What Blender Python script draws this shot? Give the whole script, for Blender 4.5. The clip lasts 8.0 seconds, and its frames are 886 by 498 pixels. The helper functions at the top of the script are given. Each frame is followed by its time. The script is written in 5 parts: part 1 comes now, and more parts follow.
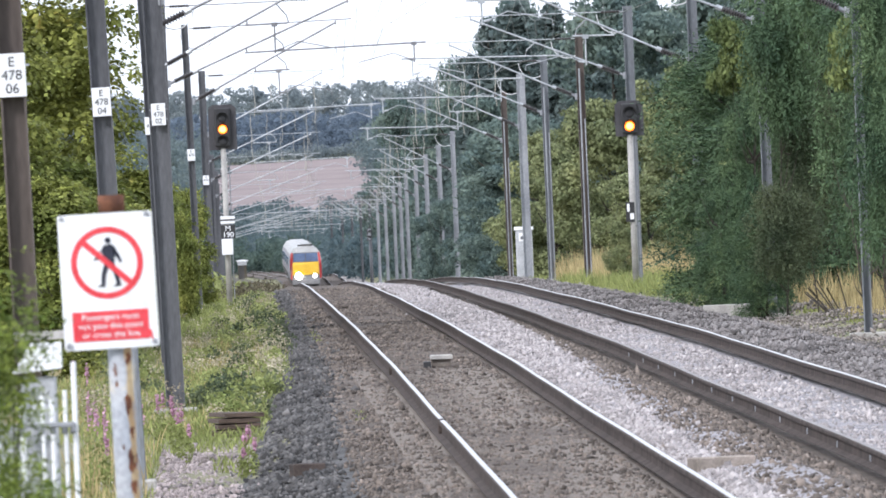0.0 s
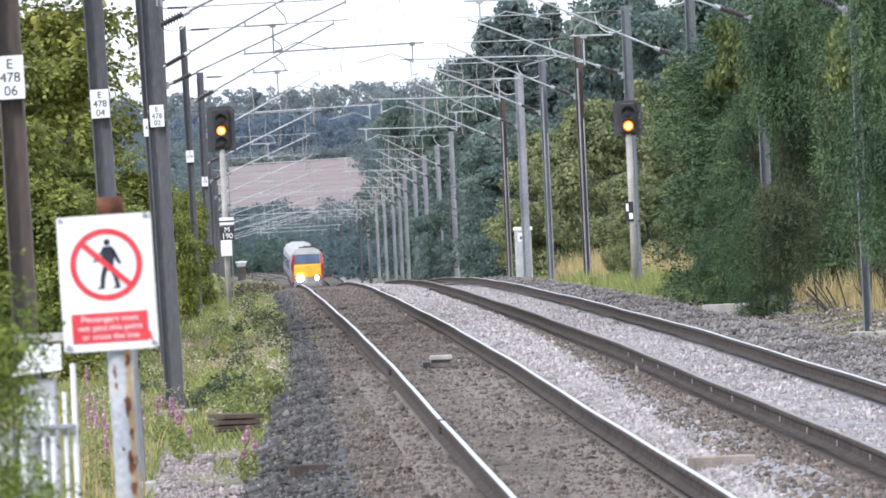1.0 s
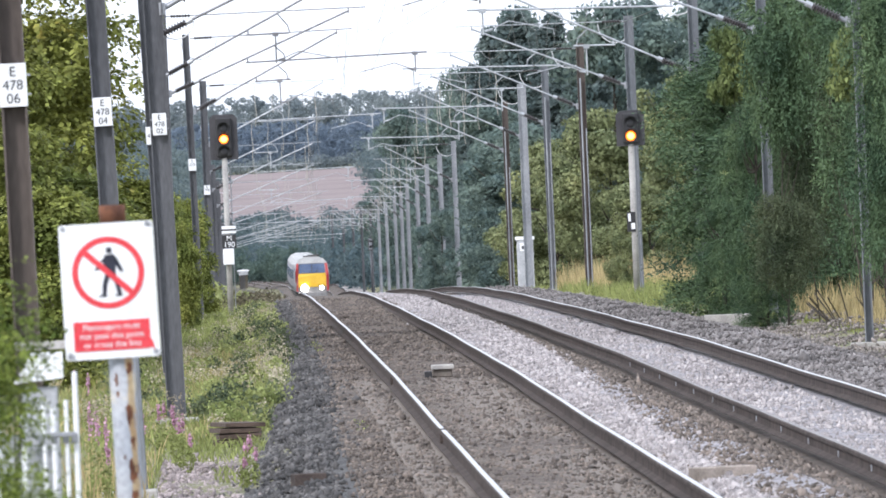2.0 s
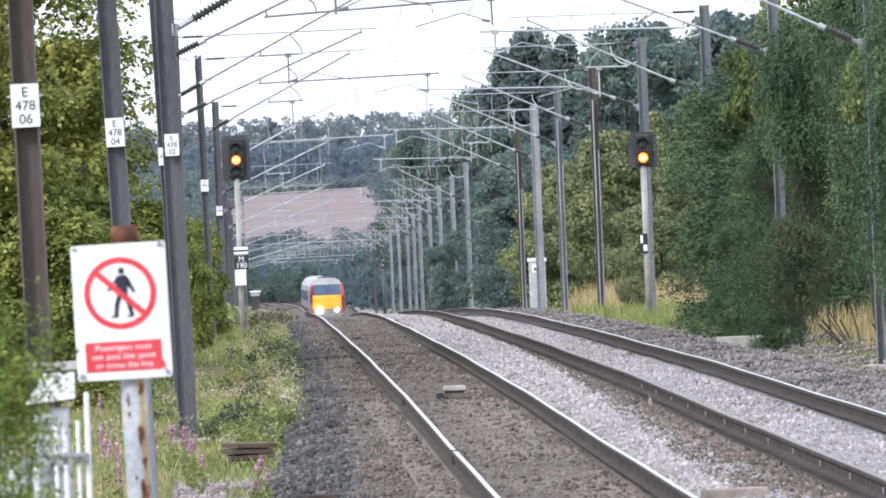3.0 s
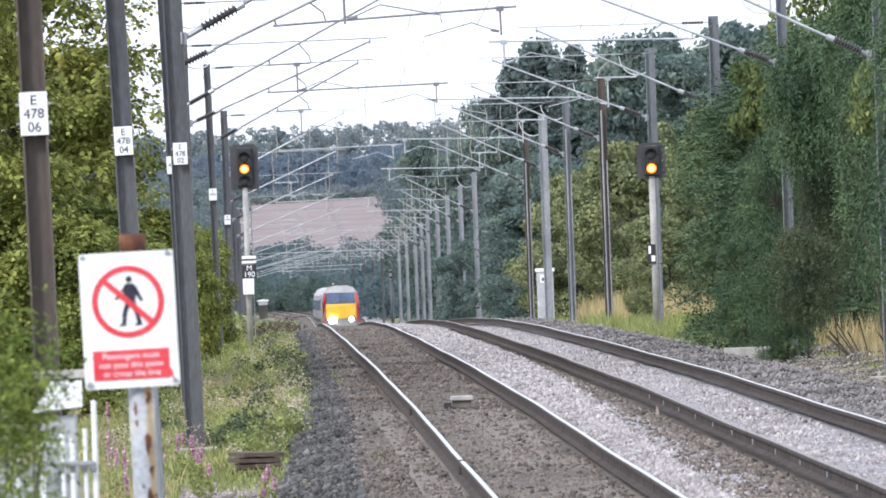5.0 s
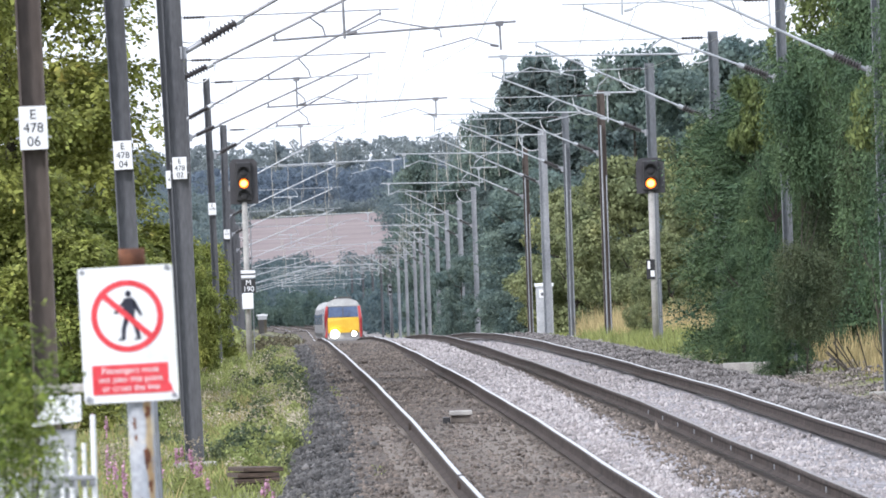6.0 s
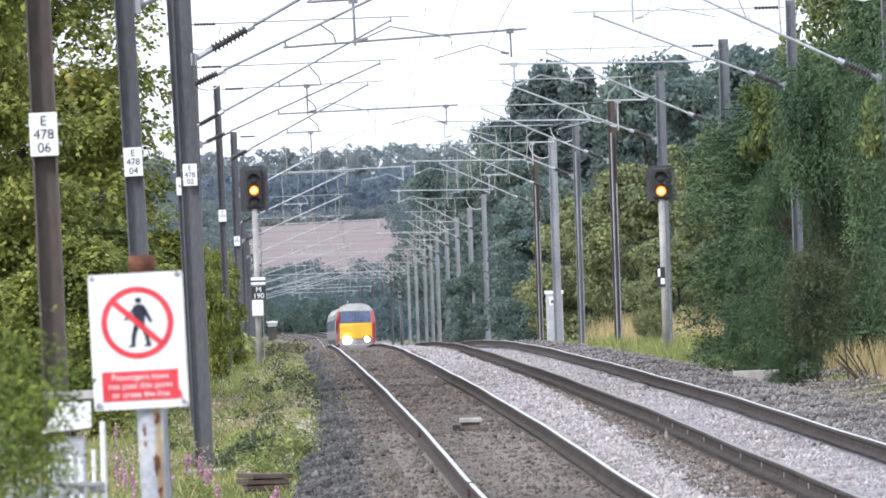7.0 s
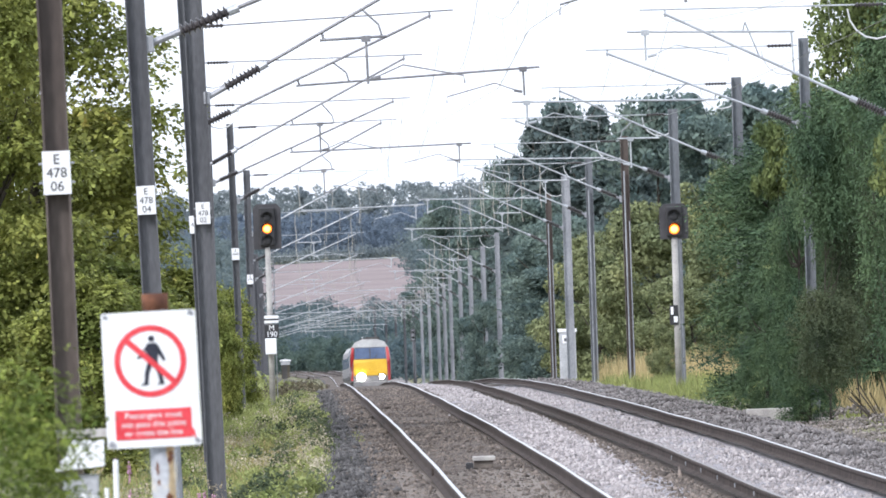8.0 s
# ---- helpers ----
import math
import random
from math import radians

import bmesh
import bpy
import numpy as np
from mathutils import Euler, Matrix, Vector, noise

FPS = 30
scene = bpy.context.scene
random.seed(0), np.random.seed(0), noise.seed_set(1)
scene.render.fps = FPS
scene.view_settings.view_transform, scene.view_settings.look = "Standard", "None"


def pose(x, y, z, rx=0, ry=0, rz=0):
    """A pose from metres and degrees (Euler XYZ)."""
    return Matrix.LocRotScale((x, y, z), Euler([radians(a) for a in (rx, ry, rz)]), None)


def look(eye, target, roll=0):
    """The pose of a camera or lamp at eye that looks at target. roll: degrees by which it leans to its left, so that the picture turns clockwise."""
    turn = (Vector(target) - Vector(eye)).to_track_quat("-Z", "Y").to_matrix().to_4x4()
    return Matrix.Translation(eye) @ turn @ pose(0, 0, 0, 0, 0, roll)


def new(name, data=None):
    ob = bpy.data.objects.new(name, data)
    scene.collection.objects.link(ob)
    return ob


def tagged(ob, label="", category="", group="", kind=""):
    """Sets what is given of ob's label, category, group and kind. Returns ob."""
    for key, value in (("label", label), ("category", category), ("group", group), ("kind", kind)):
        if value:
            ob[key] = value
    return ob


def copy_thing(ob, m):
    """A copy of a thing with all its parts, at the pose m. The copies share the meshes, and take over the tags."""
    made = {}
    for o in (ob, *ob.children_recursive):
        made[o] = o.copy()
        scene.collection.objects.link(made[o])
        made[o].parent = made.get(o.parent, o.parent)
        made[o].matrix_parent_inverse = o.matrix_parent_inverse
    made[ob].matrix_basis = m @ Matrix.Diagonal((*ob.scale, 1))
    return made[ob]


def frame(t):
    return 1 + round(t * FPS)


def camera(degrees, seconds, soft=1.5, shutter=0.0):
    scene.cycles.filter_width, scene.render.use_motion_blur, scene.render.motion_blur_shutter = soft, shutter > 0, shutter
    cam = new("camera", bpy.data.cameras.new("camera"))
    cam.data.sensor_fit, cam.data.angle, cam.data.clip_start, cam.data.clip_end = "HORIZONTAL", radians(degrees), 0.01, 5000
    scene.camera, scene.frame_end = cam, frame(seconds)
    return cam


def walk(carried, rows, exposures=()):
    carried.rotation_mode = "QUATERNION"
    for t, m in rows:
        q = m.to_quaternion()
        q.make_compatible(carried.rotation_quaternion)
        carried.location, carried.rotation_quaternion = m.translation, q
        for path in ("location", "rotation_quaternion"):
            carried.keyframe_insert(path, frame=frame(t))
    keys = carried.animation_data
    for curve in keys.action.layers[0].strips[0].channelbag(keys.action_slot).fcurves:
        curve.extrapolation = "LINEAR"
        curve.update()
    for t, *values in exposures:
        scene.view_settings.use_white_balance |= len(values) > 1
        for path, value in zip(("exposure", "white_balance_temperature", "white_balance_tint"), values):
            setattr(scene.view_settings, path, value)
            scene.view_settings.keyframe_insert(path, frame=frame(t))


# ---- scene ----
cam = camera(3.1517, 8.0, soft=1.7)
cam.data.dof.use_dof, cam.data.dof.focus_distance, cam.data.dof.aperture_fstop = True, 270, 34
EYE = 2.42
walk(cam, [
    (0.0, pose(0, 0, EYE, 89.7196, 2.407, -0.7801)),
    (0.5, pose(0, 0, EYE, 89.7209, 2.570, -0.7723)),
    (1.0, pose(0, 0, EYE, 89.7211, 2.637, -0.7845)),
    (1.5, pose(0, 0, EYE, 89.7111, 2.442, -0.8000)),
    (1.7, pose(0, 0, EYE, 89.7294, 2.441, -0.7845)),
    (2.8, pose(0, 0, EYE, 89.8078, 2.316, -0.7423)),
    (3.0, pose(0, 0, EYE, 89.8322, 2.305, -0.7325)),
    (3.5, pose(0, 0, EYE, 89.8435, 2.233, -0.6753)),
    (4.0, pose(0, 0, EYE, 89.8489, 2.127, -0.6744)),
    (4.5, pose(0, 0, EYE, 89.8635, 2.091, -0.7046)),
    (4.7, pose(0, 0, EYE, 89.8663, 2.075, -0.7060)),
    (5.8, pose(0, 0, EYE, 89.8923, 2.020, -0.6896)),
    (6.0, pose(0, 0, EYE, 89.9209, 1.981, -0.7058)),
    (6.5, pose(0, 0, EYE, 89.9112, 2.030, -0.6898)),
    (7.0, pose(0, 0, EYE, 89.9479, 1.868, -0.6696)),
    (7.5, pose(0, 0, EYE, 90.0242, 1.717, -0.7073)),
    (8.0, pose(0, 0, EYE, 90.0854, 1.903, -0.6230)),
], exposures=[(0.0, 0.82, 6080, 15), (8.0, 0.82, 6080, 15)])


# ---- world and light ----
world = bpy.data.worlds.new("sky")
scene.world = world
world.use_nodes = True
wn = world.node_tree
wn.nodes.clear()
sky = wn.nodes.new("ShaderNodeTexSky")
sky.sky_type = 'NISHITA'
sky.sun_disc = False
sky.sun_elevation = radians(38)
sky.sun_rotation = radians(235)
sky.air_density = 1.0
sky.dust_density = 3.0
sky_bg = wn.nodes.new("ShaderNodeBackground")
sky_bg.inputs[1].default_value = 0.10
cloud_bg = wn.nodes.new("ShaderNodeBackground")
cloud_bg.inputs[0].default_value = (0.90, 0.955, 1.0, 1)
cloud_bg.inputs[1].default_value = 1.05
sky_mix = wn.nodes.new("ShaderNodeMixShader")
sky_mix.inputs[0].default_value = 0.8
sky_out = wn.nodes.new("ShaderNodeOutputWorld")
wn.links.new(sky.outputs[0], sky_bg.inputs[0])
wn.links.new(sky_bg.outputs[0], sky_mix.inputs[1])
wn.links.new(cloud_bg.outputs[0], sky_mix.inputs[2])
wn.links.new(sky_mix.outputs[0], sky_out.inputs[0])
sun_data = bpy.data.lights.new("sun", 'SUN')
sun_data.energy = 1.5
sun_data.angle = radians(12)
sun_data.color = (1.0, 0.97, 0.93)
sun = new("sun", sun_data)
sun.matrix_world = look((0, 0, 0), (0.50, 0.62, -0.62))

# ---- line of the railway ----
YS = np.arange(-400, 5001, 5.0)


def smoothed(ys, vs, reach):
    raw = np.interp(YS, ys, vs)
    k = np.exp(-0.5 * (np.arange(-40, 41) * 5.0 / reach) ** 2)
    return np.convolve(np.pad(raw, 40, mode="edge"), k / k.sum(), mode="valid")


Z_LINE = smoothed([-400, 215, 260, 300, 336, 385, 429, 489, 540, 591, 700, 880, 1055, 1130, 1218, 1344, 1450, 1560, 1700, 2000, 5000],
                  [0, 0, -0.055, -0.125, -0.20, -0.32, -0.49, -0.82, -1.17, -1.58, -2.6, -4.1, -5.45, -6.1, -6.68, -7.18, -6.98, -7.15, -8.1, -8.6, -8.6], 14)
X_LINE = smoothed([-400, 400, 500, 672, 880, 1000, 1100, 1400, 1560, 1700, 1850, 2050, 2300, 5000],
                  [0, 0.0, 0.2, 0.8, 2.4, 3.5, 3.95, 3.70, 3.6, 2.8, 0.2, -7, -12, -12], 30)
Z_HILL = smoothed([-400, 1700, 2000, 2300, 2600, 2900, 3200, 3600, 5000],
                  [0, 0, 0, 4.8, 9.5, 13.8, 16, 17, 17], 60)


def zl(y):
    return float(np.interp(y, YS, Z_LINE))


def xl(y):
    return float(np.interp(y, YS, X_LINE))


R1, R2, R3, R4 = 2.02, 3.525, 5.215, 6.72
PX = [-400, -60, -14, -5, -2, 0.1, 0.5, 1.0, 1.6, 2.0, 3.5, 3.9, 4.4, 4.8, 5.05, 6.5, 7.3, 7.9, 8.6, 9.3, 14, 40, 400]
PZ = [1.5, 0.4, -0.1, -0.4, -0.52, -0.52, -0.40, -0.27, -0.21, -0.21, -0.21, -0.14, -0.08, -0.13, -0.24, -0.24, -0.15, -0.14, -0.22, -0.28, -0.2, 0.4, 2.0]


def surface(x, y):
    """Height of the ground at x across the line, y along it; the near track is packed higher over the crest."""
    packed = 0.095 * np.clip((np.asarray(y) - 290) / 110, 0, 1) * np.interp(x, [0.9, 1.5, 3.9, 4.3], [0, 1, 1, 0])
    return np.interp(x, PX, PZ) + np.interp(y, YS, Z_LINE) + packed


def ground_z(x, y):
    return float(surface(x - xl(y), y) + np.interp(y, YS, Z_HILL))


# ---- materials ----
def material(name, col_a, col_b, rough=0.8, metal=0.0, scale=6.0, fine=60.0, bump=0.3, dist=0.01, third=None, island=0.0,
             objrand=0.0, translucent=0.0, stretch=(1, 1, 1), spec=0.5):
    m = bpy.data.materials.new(name)
    m.use_nodes = True
    nt = m.node_tree
    b = nt.nodes["Principled BSDF"]
    tc = nt.nodes.new("ShaderNodeTexCoord")
    mp = nt.nodes.new("ShaderNodeMapping")
    mp.inputs["Scale"].default_value = stretch
    nt.links.new(tc.outputs["Object"], mp.inputs[0])
    n1 = nt.nodes.new("ShaderNodeTexNoise")
    n1.inputs["Scale"].default_value = scale
    n1.inputs["Detail"].default_value = 4
    n2 = nt.nodes.new("ShaderNodeTexNoise")
    n2.inputs["Scale"].default_value = fine
    n2.inputs["Detail"].default_value = 3
    nt.links.new(mp.outputs[0], n1.inputs[0])
    nt.links.new(mp.outputs[0], n2.inputs[0])
    ramp = nt.nodes.new("ShaderNodeValToRGB")
    ramp.color_ramp.elements[0].position = 0.35
    ramp.color_ramp.elements[1].position = 0.66
    ramp.color_ramp.elements[0].color = (*col_a, 1)
    ramp.color_ramp.elements[1].color = (*col_b, 1)
    if third:
        e = ramp.color_ramp.elements.new(0.74)
        e.color = (*third, 1)
    nt.links.new(n1.outputs[0], ramp.inputs[0])
    mix = nt.nodes.new("ShaderNodeMixRGB")
    mix.blend_type = 'OVERLAY'
    mix.inputs[0].default_value = 0.45
    nt.links.new(ramp.outputs[0], mix.inputs[1])
    nt.links.new(n2.outputs[0], mix.inputs[2])
    col = mix.outputs[0]
    if island or objrand:
        hsv = nt.nodes.new("ShaderNodeHueSaturation")
        mr = nt.nodes.new("ShaderNodeMapRange")
        k = island or objrand
        mr.inputs["To Min"].default_value = 1 - k
        mr.inputs["To Max"].default_value = 1 + k
        if island:
            g = nt.nodes.new("ShaderNodeNewGeometry")
            nt.links.new(g.outputs["Random Per Island"], mr.inputs["Value"])
        else:
            g = nt.nodes.new("ShaderNodeObjectInfo")
            nt.links.new(g.outputs["Random"], mr.inputs["Value"])
        nt.links.new(mr.outputs[0], hsv.inputs["Value"])
        nt.links.new(col, hsv.inputs["Color"])
        col = hsv.outputs[0]
    nt.links.new(col, b.inputs["Base Color"])
    b.inputs["Roughness"].default_value = rough
    b.inputs["Metallic"].default_value = metal
    b.inputs["Specular IOR Level"].default_value = spec
    if bump:
        bp = nt.nodes.new("ShaderNodeBump")
        bp.inputs["Strength"].default_value = bump
        bp.inputs["Distance"].default_value = dist
        nt.links.new(n2.outputs[0], bp.inputs["Height"])
        nt.links.new(bp.outputs[0], b.inputs["Normal"])
    if translucent:
        tr = nt.nodes.new("ShaderNodeBsdfTranslucent")
        nt.links.new(col, tr.inputs[0])
        ms = nt.nodes.new("ShaderNodeMixShader")
        ms.inputs[0].default_value = translucent
        out = nt.nodes["Material Output"]
        nt.links.new(b.outputs[0], ms.inputs[1])
        nt.links.new(tr.outputs[0], ms.inputs[2])
        nt.links.new(ms.outputs[0], out.inputs[0])
    return m


def glow(name, col, power):
    m = bpy.data.materials.new(name)
    m.use_nodes = True
    b = m.node_tree.nodes["Principled BSDF"]
    b.inputs["Base Color"].default_value = (*col, 1)
    b.inputs["Emission Color"].default_value = (*col, 1)
    b.inputs["Emission Strength"].default_value = power
    return m


def plain(name, col, rough=0.5, metal=0.0):
    return material(name, tuple(c * 0.92 for c in col), tuple(min(1, c * 1.05) for c in col), rough, metal, 9, 70, 0.05, 0.002)


M_GROUND = material("rough_grass", (0.12, 0.13, 0.06), (0.20, 0.18, 0.10), 0.95, scale=0.5, fine=9, bump=0.6, dist=0.1, third=(0.30, 0.25, 0.14))
# field brown greyed towards blue, with the distance haze in the colour
M_FIELD = material("ploughed_field", (0.178, 0.140, 0.136), (0.242, 0.192, 0.182), 0.95, scale=0.03, fine=0.6, bump=0.2, dist=0.1, stretch=(0.3, 1, 1))
M_OLD = material("old_ballast", (0.075, 0.060, 0.049), (0.135, 0.108, 0.088), 0.95, scale=1.2, fine=22, bump=1.0, dist=0.05, third=(0.19, 0.155, 0.125))
M_NEW = material("fresh_ballast", (0.22, 0.21, 0.22), (0.34, 0.325, 0.335), 0.9, scale=1.5, fine=22, bump=1.0, dist=0.05)
M_DARK = material("dark_ballast", (0.045, 0.044, 0.043), (0.10, 0.097, 0.094), 0.95, scale=1.5, fine=22, bump=1.0, dist=0.05)
M_SIDE = material("grey_ballast", (0.17, 0.155, 0.145), (0.30, 0.275, 0.26), 0.95, scale=0.8, fine=22, bump=1.0, dist=0.05)
M_CESS = material("weedy_cess", (0.045, 0.042, 0.028), (0.095, 0.082, 0.058), 0.95, scale=0.4, fine=5, bump=1.0, dist=0.08, third=(0.06, 0.075, 0.03))
M_OLD_ST = material("old_ballast_stone", (0.078, 0.064, 0.053), (0.185, 0.153, 0.128), 0.9, scale=0.7, fine=30, bump=0.3, island=0.55)
M_NEW_ST = material("fresh_ballast_stone", (0.27, 0.245, 0.24), (0.425, 0.392, 0.382), 0.85, scale=0.7, fine=30, bump=0.3, island=0.35)
M_DARK_ST = material("dark_ballast_stone", (0.036, 0.035, 0.035), (0.115, 0.110, 0.106), 0.9, scale=0.7, fine=30, bump=0.3, island=0.6)
M_SIDE_ST = material("grey_ballast_stone", (0.115, 0.106, 0.102), (0.23, 0.212, 0.204), 0.9, scale=0.5, fine=30, bump=0.3, island=0.5)
M_MOUND_ST = material("brown_gravel_stone", (0.13, 0.115, 0.105), (0.25, 0.22, 0.195), 0.9, scale=0.5, fine=30, bump=0.3, island=0.5)
M_FOUL_ST = material("fouled_ballast_stone", (0.09, 0.074, 0.061), (0.205, 0.17, 0.143), 0.9, scale=0.7, fine=30, bump=0.3, island=0.5)
M_PINK_ST = material("pink_gravel_stone", (0.22, 0.185, 0.18), (0.35, 0.30, 0.29), 0.9, scale=0.7, fine=30, bump=0.3, island=0.4)
M_RAILSIDE = material("rusty_rail", (0.042, 0.034, 0.030), (0.088, 0.070, 0.062), 0.9, 0.0, scale=3, fine=50, bump=0.3, dist=0.004, spec=0.15)
M_RAILTOP = material("polished_rail", (0.46, 0.445, 0.43), (0.66, 0.645, 0.63), 0.34, 0.9, scale=2, fine=60, bump=0.05, dist=0.001)
M_RAILDULL = material("dull_rail", (0.16, 0.14, 0.13), (0.27, 0.245, 0.23), 0.5, 0.6, scale=2, fine=60, bump=0.05, dist=0.001)
M_CONC = material("concrete", (0.28, 0.27, 0.25), (0.42, 0.40, 0.37), 0.9, scale=4, fine=40, bump=0.3, dist=0.006)
M_SLEEPER = material("stained_sleeper", (0.12, 0.10, 0.085), (0.20, 0.175, 0.15), 0.9, scale=3, fine=40, bump=0.3, dist=0.006)
M_WOOD = material("old_timber", (0.05, 0.035, 0.027), (0.115, 0.08, 0.062), 0.9, scale=5, fine=40, bump=0.5, dist=0.01, stretch=(1, 8, 8))
M_PALEWOOD = material("bleached_timber", (0.22, 0.19, 0.16), (0.34, 0.29, 0.25), 0.9, scale=5, fine=40, bump=0.5, dist=0.01)
M_MAST = material("weathered_steel_mast", (0.092, 0.094, 0.103), (0.15, 0.153, 0.163), 0.6, 0.35, scale=1.2, fine=30, bump=0.15, dist=0.004, stretch=(1, 1, 0.25))
M_MASTLIGHT = material("grey_steel_mast", (0.15, 0.162, 0.178), (0.22, 0.234, 0.25), 0.6, 0.3, scale=1.2, fine=30, bump=0.15, dist=0.004, stretch=(1, 1, 0.25))
M_MASTBROWN = material("brown_steel_mast", (0.085, 0.068, 0.06), (0.14, 0.115, 0.10), 0.65, 0.3, scale=1.2, fine=30, bump=0.15, dist=0.004, stretch=(1, 1, 0.25))
M_GALV = material("galvanised_steel", (0.24, 0.25, 0.27), (0.38, 0.39, 0.41), 0.55, 0.45, scale=2, fine=40, bump=0.1, dist=0.003, stretch=(1, 1, 0.3))
M_TUBE = material("grey_tube", (0.36, 0.38, 0.40), (0.50, 0.52, 0.54), 0.5, 0.4, scale=3, fine=40, bump=0.05)
M_TUBEDARK = material("weathered_tube", (0.16, 0.16, 0.17), (0.27, 0.27, 0.28), 0.55, 0.4, scale=3, fine=40, bump=0.05)
M_INSUL = material("brown_porcelain", (0.030, 0.026, 0.027), (0.055, 0.047, 0.047), 0.3, scale=5, fine=40, bump=0.0)
M_WIRE = material("copper_wire", (0.20, 0.21, 0.20), (0.30, 0.31, 0.30), 0.5, 0.5, scale=5, fine=40, bump=0.0)
M_LOOP = plain("white_cable", (0.62, 0.63, 0.64), 0.5)
M_LEAD = plain("weathered_pale_lead", (0.42, 0.40, 0.35), 0.6)
M_BLACK = plain("black_paint", (0.022, 0.022, 0.024), 0.55)
M_SIGNAL = material("grey_black_signal_head", (0.035, 0.034, 0.038), (0.06, 0.058, 0.062), 0.6, scale=3, fine=40, bump=0.1)
M_WHITE = material("white_enamel", (0.72, 0.73, 0.74), (0.82, 0.83, 0.84), 0.4, scale=3, fine=30, bump=0.03)
M_RED = material("red_enamel", (0.62, 0.035, 0.05), (0.72, 0.06, 0.075), 0.4, scale=4, fine=30, bump=0.03)
M_NAVY = plain("black_navy_print", (0.015, 0.018, 0.035), 0.5)
M_RUST = material("flaking_rust", (0.075, 0.03, 0.017), (0.19, 0.075, 0.036), 0.9, scale=12, fine=80, bump=0.6, dist=0.004)
M_PAINT = material("old_grey_paint", (0.27, 0.29, 0.32), (0.37, 0.38, 0.395), 0.7, scale=4, fine=40, bump=0.3, dist=0.003, third=(0.55, 0.48, 0.34))
M_POST = material("pale_grey_post", (0.27, 0.265, 0.25), (0.40, 0.385, 0.36), 0.7, scale=3, fine=40, bump=0.2, dist=0.003)
M_STAIN = material("rust_stained_paint", (0.40, 0.27, 0.14), (0.56, 0.44, 0.27), 0.8, scale=8, fine=50, bump=0.2, dist=0.003)
M_CABINET = material("grey_cabinet_paint", (0.34, 0.35, 0.365), (0.46, 0.47, 0.485), 0.6, scale=3, fine=30, bump=0.05)
M_AMBER = glow("amber_lamp", (1.0, 0.19, 0.01), 1.5)
M_AMBERCORE = glow("amber_filament", (1.0, 0.45, 0.08), 3.4)
M_HEAD = glow("headlamp", (1.0, 0.93, 0.78), 30.0)
M_TAIL = glow("dim_headlamp", (1.0, 0.93, 0.8), 9.0)
M_TYEL = material("train_yellow", (0.62, 0.37, 0.02), (0.72, 0.45, 0.035), 0.4, scale=1, fine=20, bump=0.0)
M_TRED = material("train_red", (0.38, 0.045, 0.045), (0.46, 0.06, 0.058), 0.35, scale=1, fine=20, bump=0.0)
M_TGREY = material("train_roof_grey", (0.30, 0.30, 0.29), (0.43, 0.43, 0.42), 0.6, scale=0.8, fine=12, bump=0.05)
M_TWHITE = material("train_white", (0.62, 0.63, 0.65), (0.74, 0.75, 0.76), 0.4, scale=0.8, fine=12, bump=0.02)
M_TDARK = material("train_underframe", (0.035, 0.034, 0.034), (0.07, 0.066, 0.06), 0.8, scale=1, fine=12, bump=0.1)
M_TSIDE = material("train_dark_side", (0.10, 0.095, 0.105), (0.17, 0.16, 0.17), 0.45, scale=1, fine=12, bump=0.02)
M_TBODY = material("train_body_grey", (0.21, 0.21, 0.22), (0.30, 0.30, 0.31), 0.45, scale=1, fine=12, bump=0.02)
M_TSKIRT = material("train_skirt_grey", (0.17, 0.17, 0.17), (0.26, 0.255, 0.25), 0.6, scale=1, fine=12, bump=0.1)
# blue sky reflection is put into the glass colour itself
M_GLASS = material("sky_tinted_glass", (0.05, 0.075, 0.14), (0.085, 0.12, 0.20), 0.08, scale=1, fine=12, bump=0.0)
M_BARK = material("bark", (0.03, 0.026, 0.02), (0.075, 0.063, 0.05), 0.95, scale=4, fine=30, bump=0.8, dist=0.02)


def leafmat(name, a, b, third=None, island=0.42, tr=0.3, patch=0.55):
    return material(name, a, b, 0.6, scale=patch, fine=3.0, bump=0.0, third=third, island=island, translucent=tr, spec=0.12)


L_DARK = leafmat("dark_leaves", (0.050, 0.091, 0.053), (0.122, 0.178, 0.083), (0.31, 0.32, 0.12), 0.4, 0.22, 0.5)
L_OLIVE = leafmat("olive_leaves", (0.066, 0.090, 0.052), (0.135, 0.155, 0.082), (0.24, 0.22, 0.12))
# blue raised in this yellow-green to paint in some haze
L_YELLOW = leafmat("yellow_green_leaves", (0.150, 0.182, 0.092), (0.265, 0.283, 0.134), (0.38, 0.345, 0.145), 0.42)
L_LIME = leafmat("lime_leaves", (0.11, 0.15, 0.06), (0.20, 0.235, 0.085), (0.34, 0.31, 0.10))
L_LEFT = leafmat("maple_leaves", (0.155, 0.19, 0.05), (0.325, 0.335, 0.09), (0.50, 0.36, 0.10), 0.5, 0.35)
L_NEAR = leafmat("feathery_leaves", (0.095, 0.145, 0.03), (0.215, 0.255, 0.055), (0.38, 0.37, 0.10), 0.6, 0.3, 3.0)
# sycamore and pine greens made paler and bluer to paint in haze
L_MID = leafmat("sycamore_leaves_hazed", (0.106, 0.155, 0.150), (0.190, 0.244, 0.200), (0.27, 0.30, 0.19), 0.3, 0.4)
# hill, far, ridge, plantation: haze painted in, bluish grey; translucency 0.5 flattens contrast
L_HILL = leafmat("hillside_leaves_hazed", (0.125, 0.168, 0.185), (0.20, 0.245, 0.235), None, 0.12, 0.5)
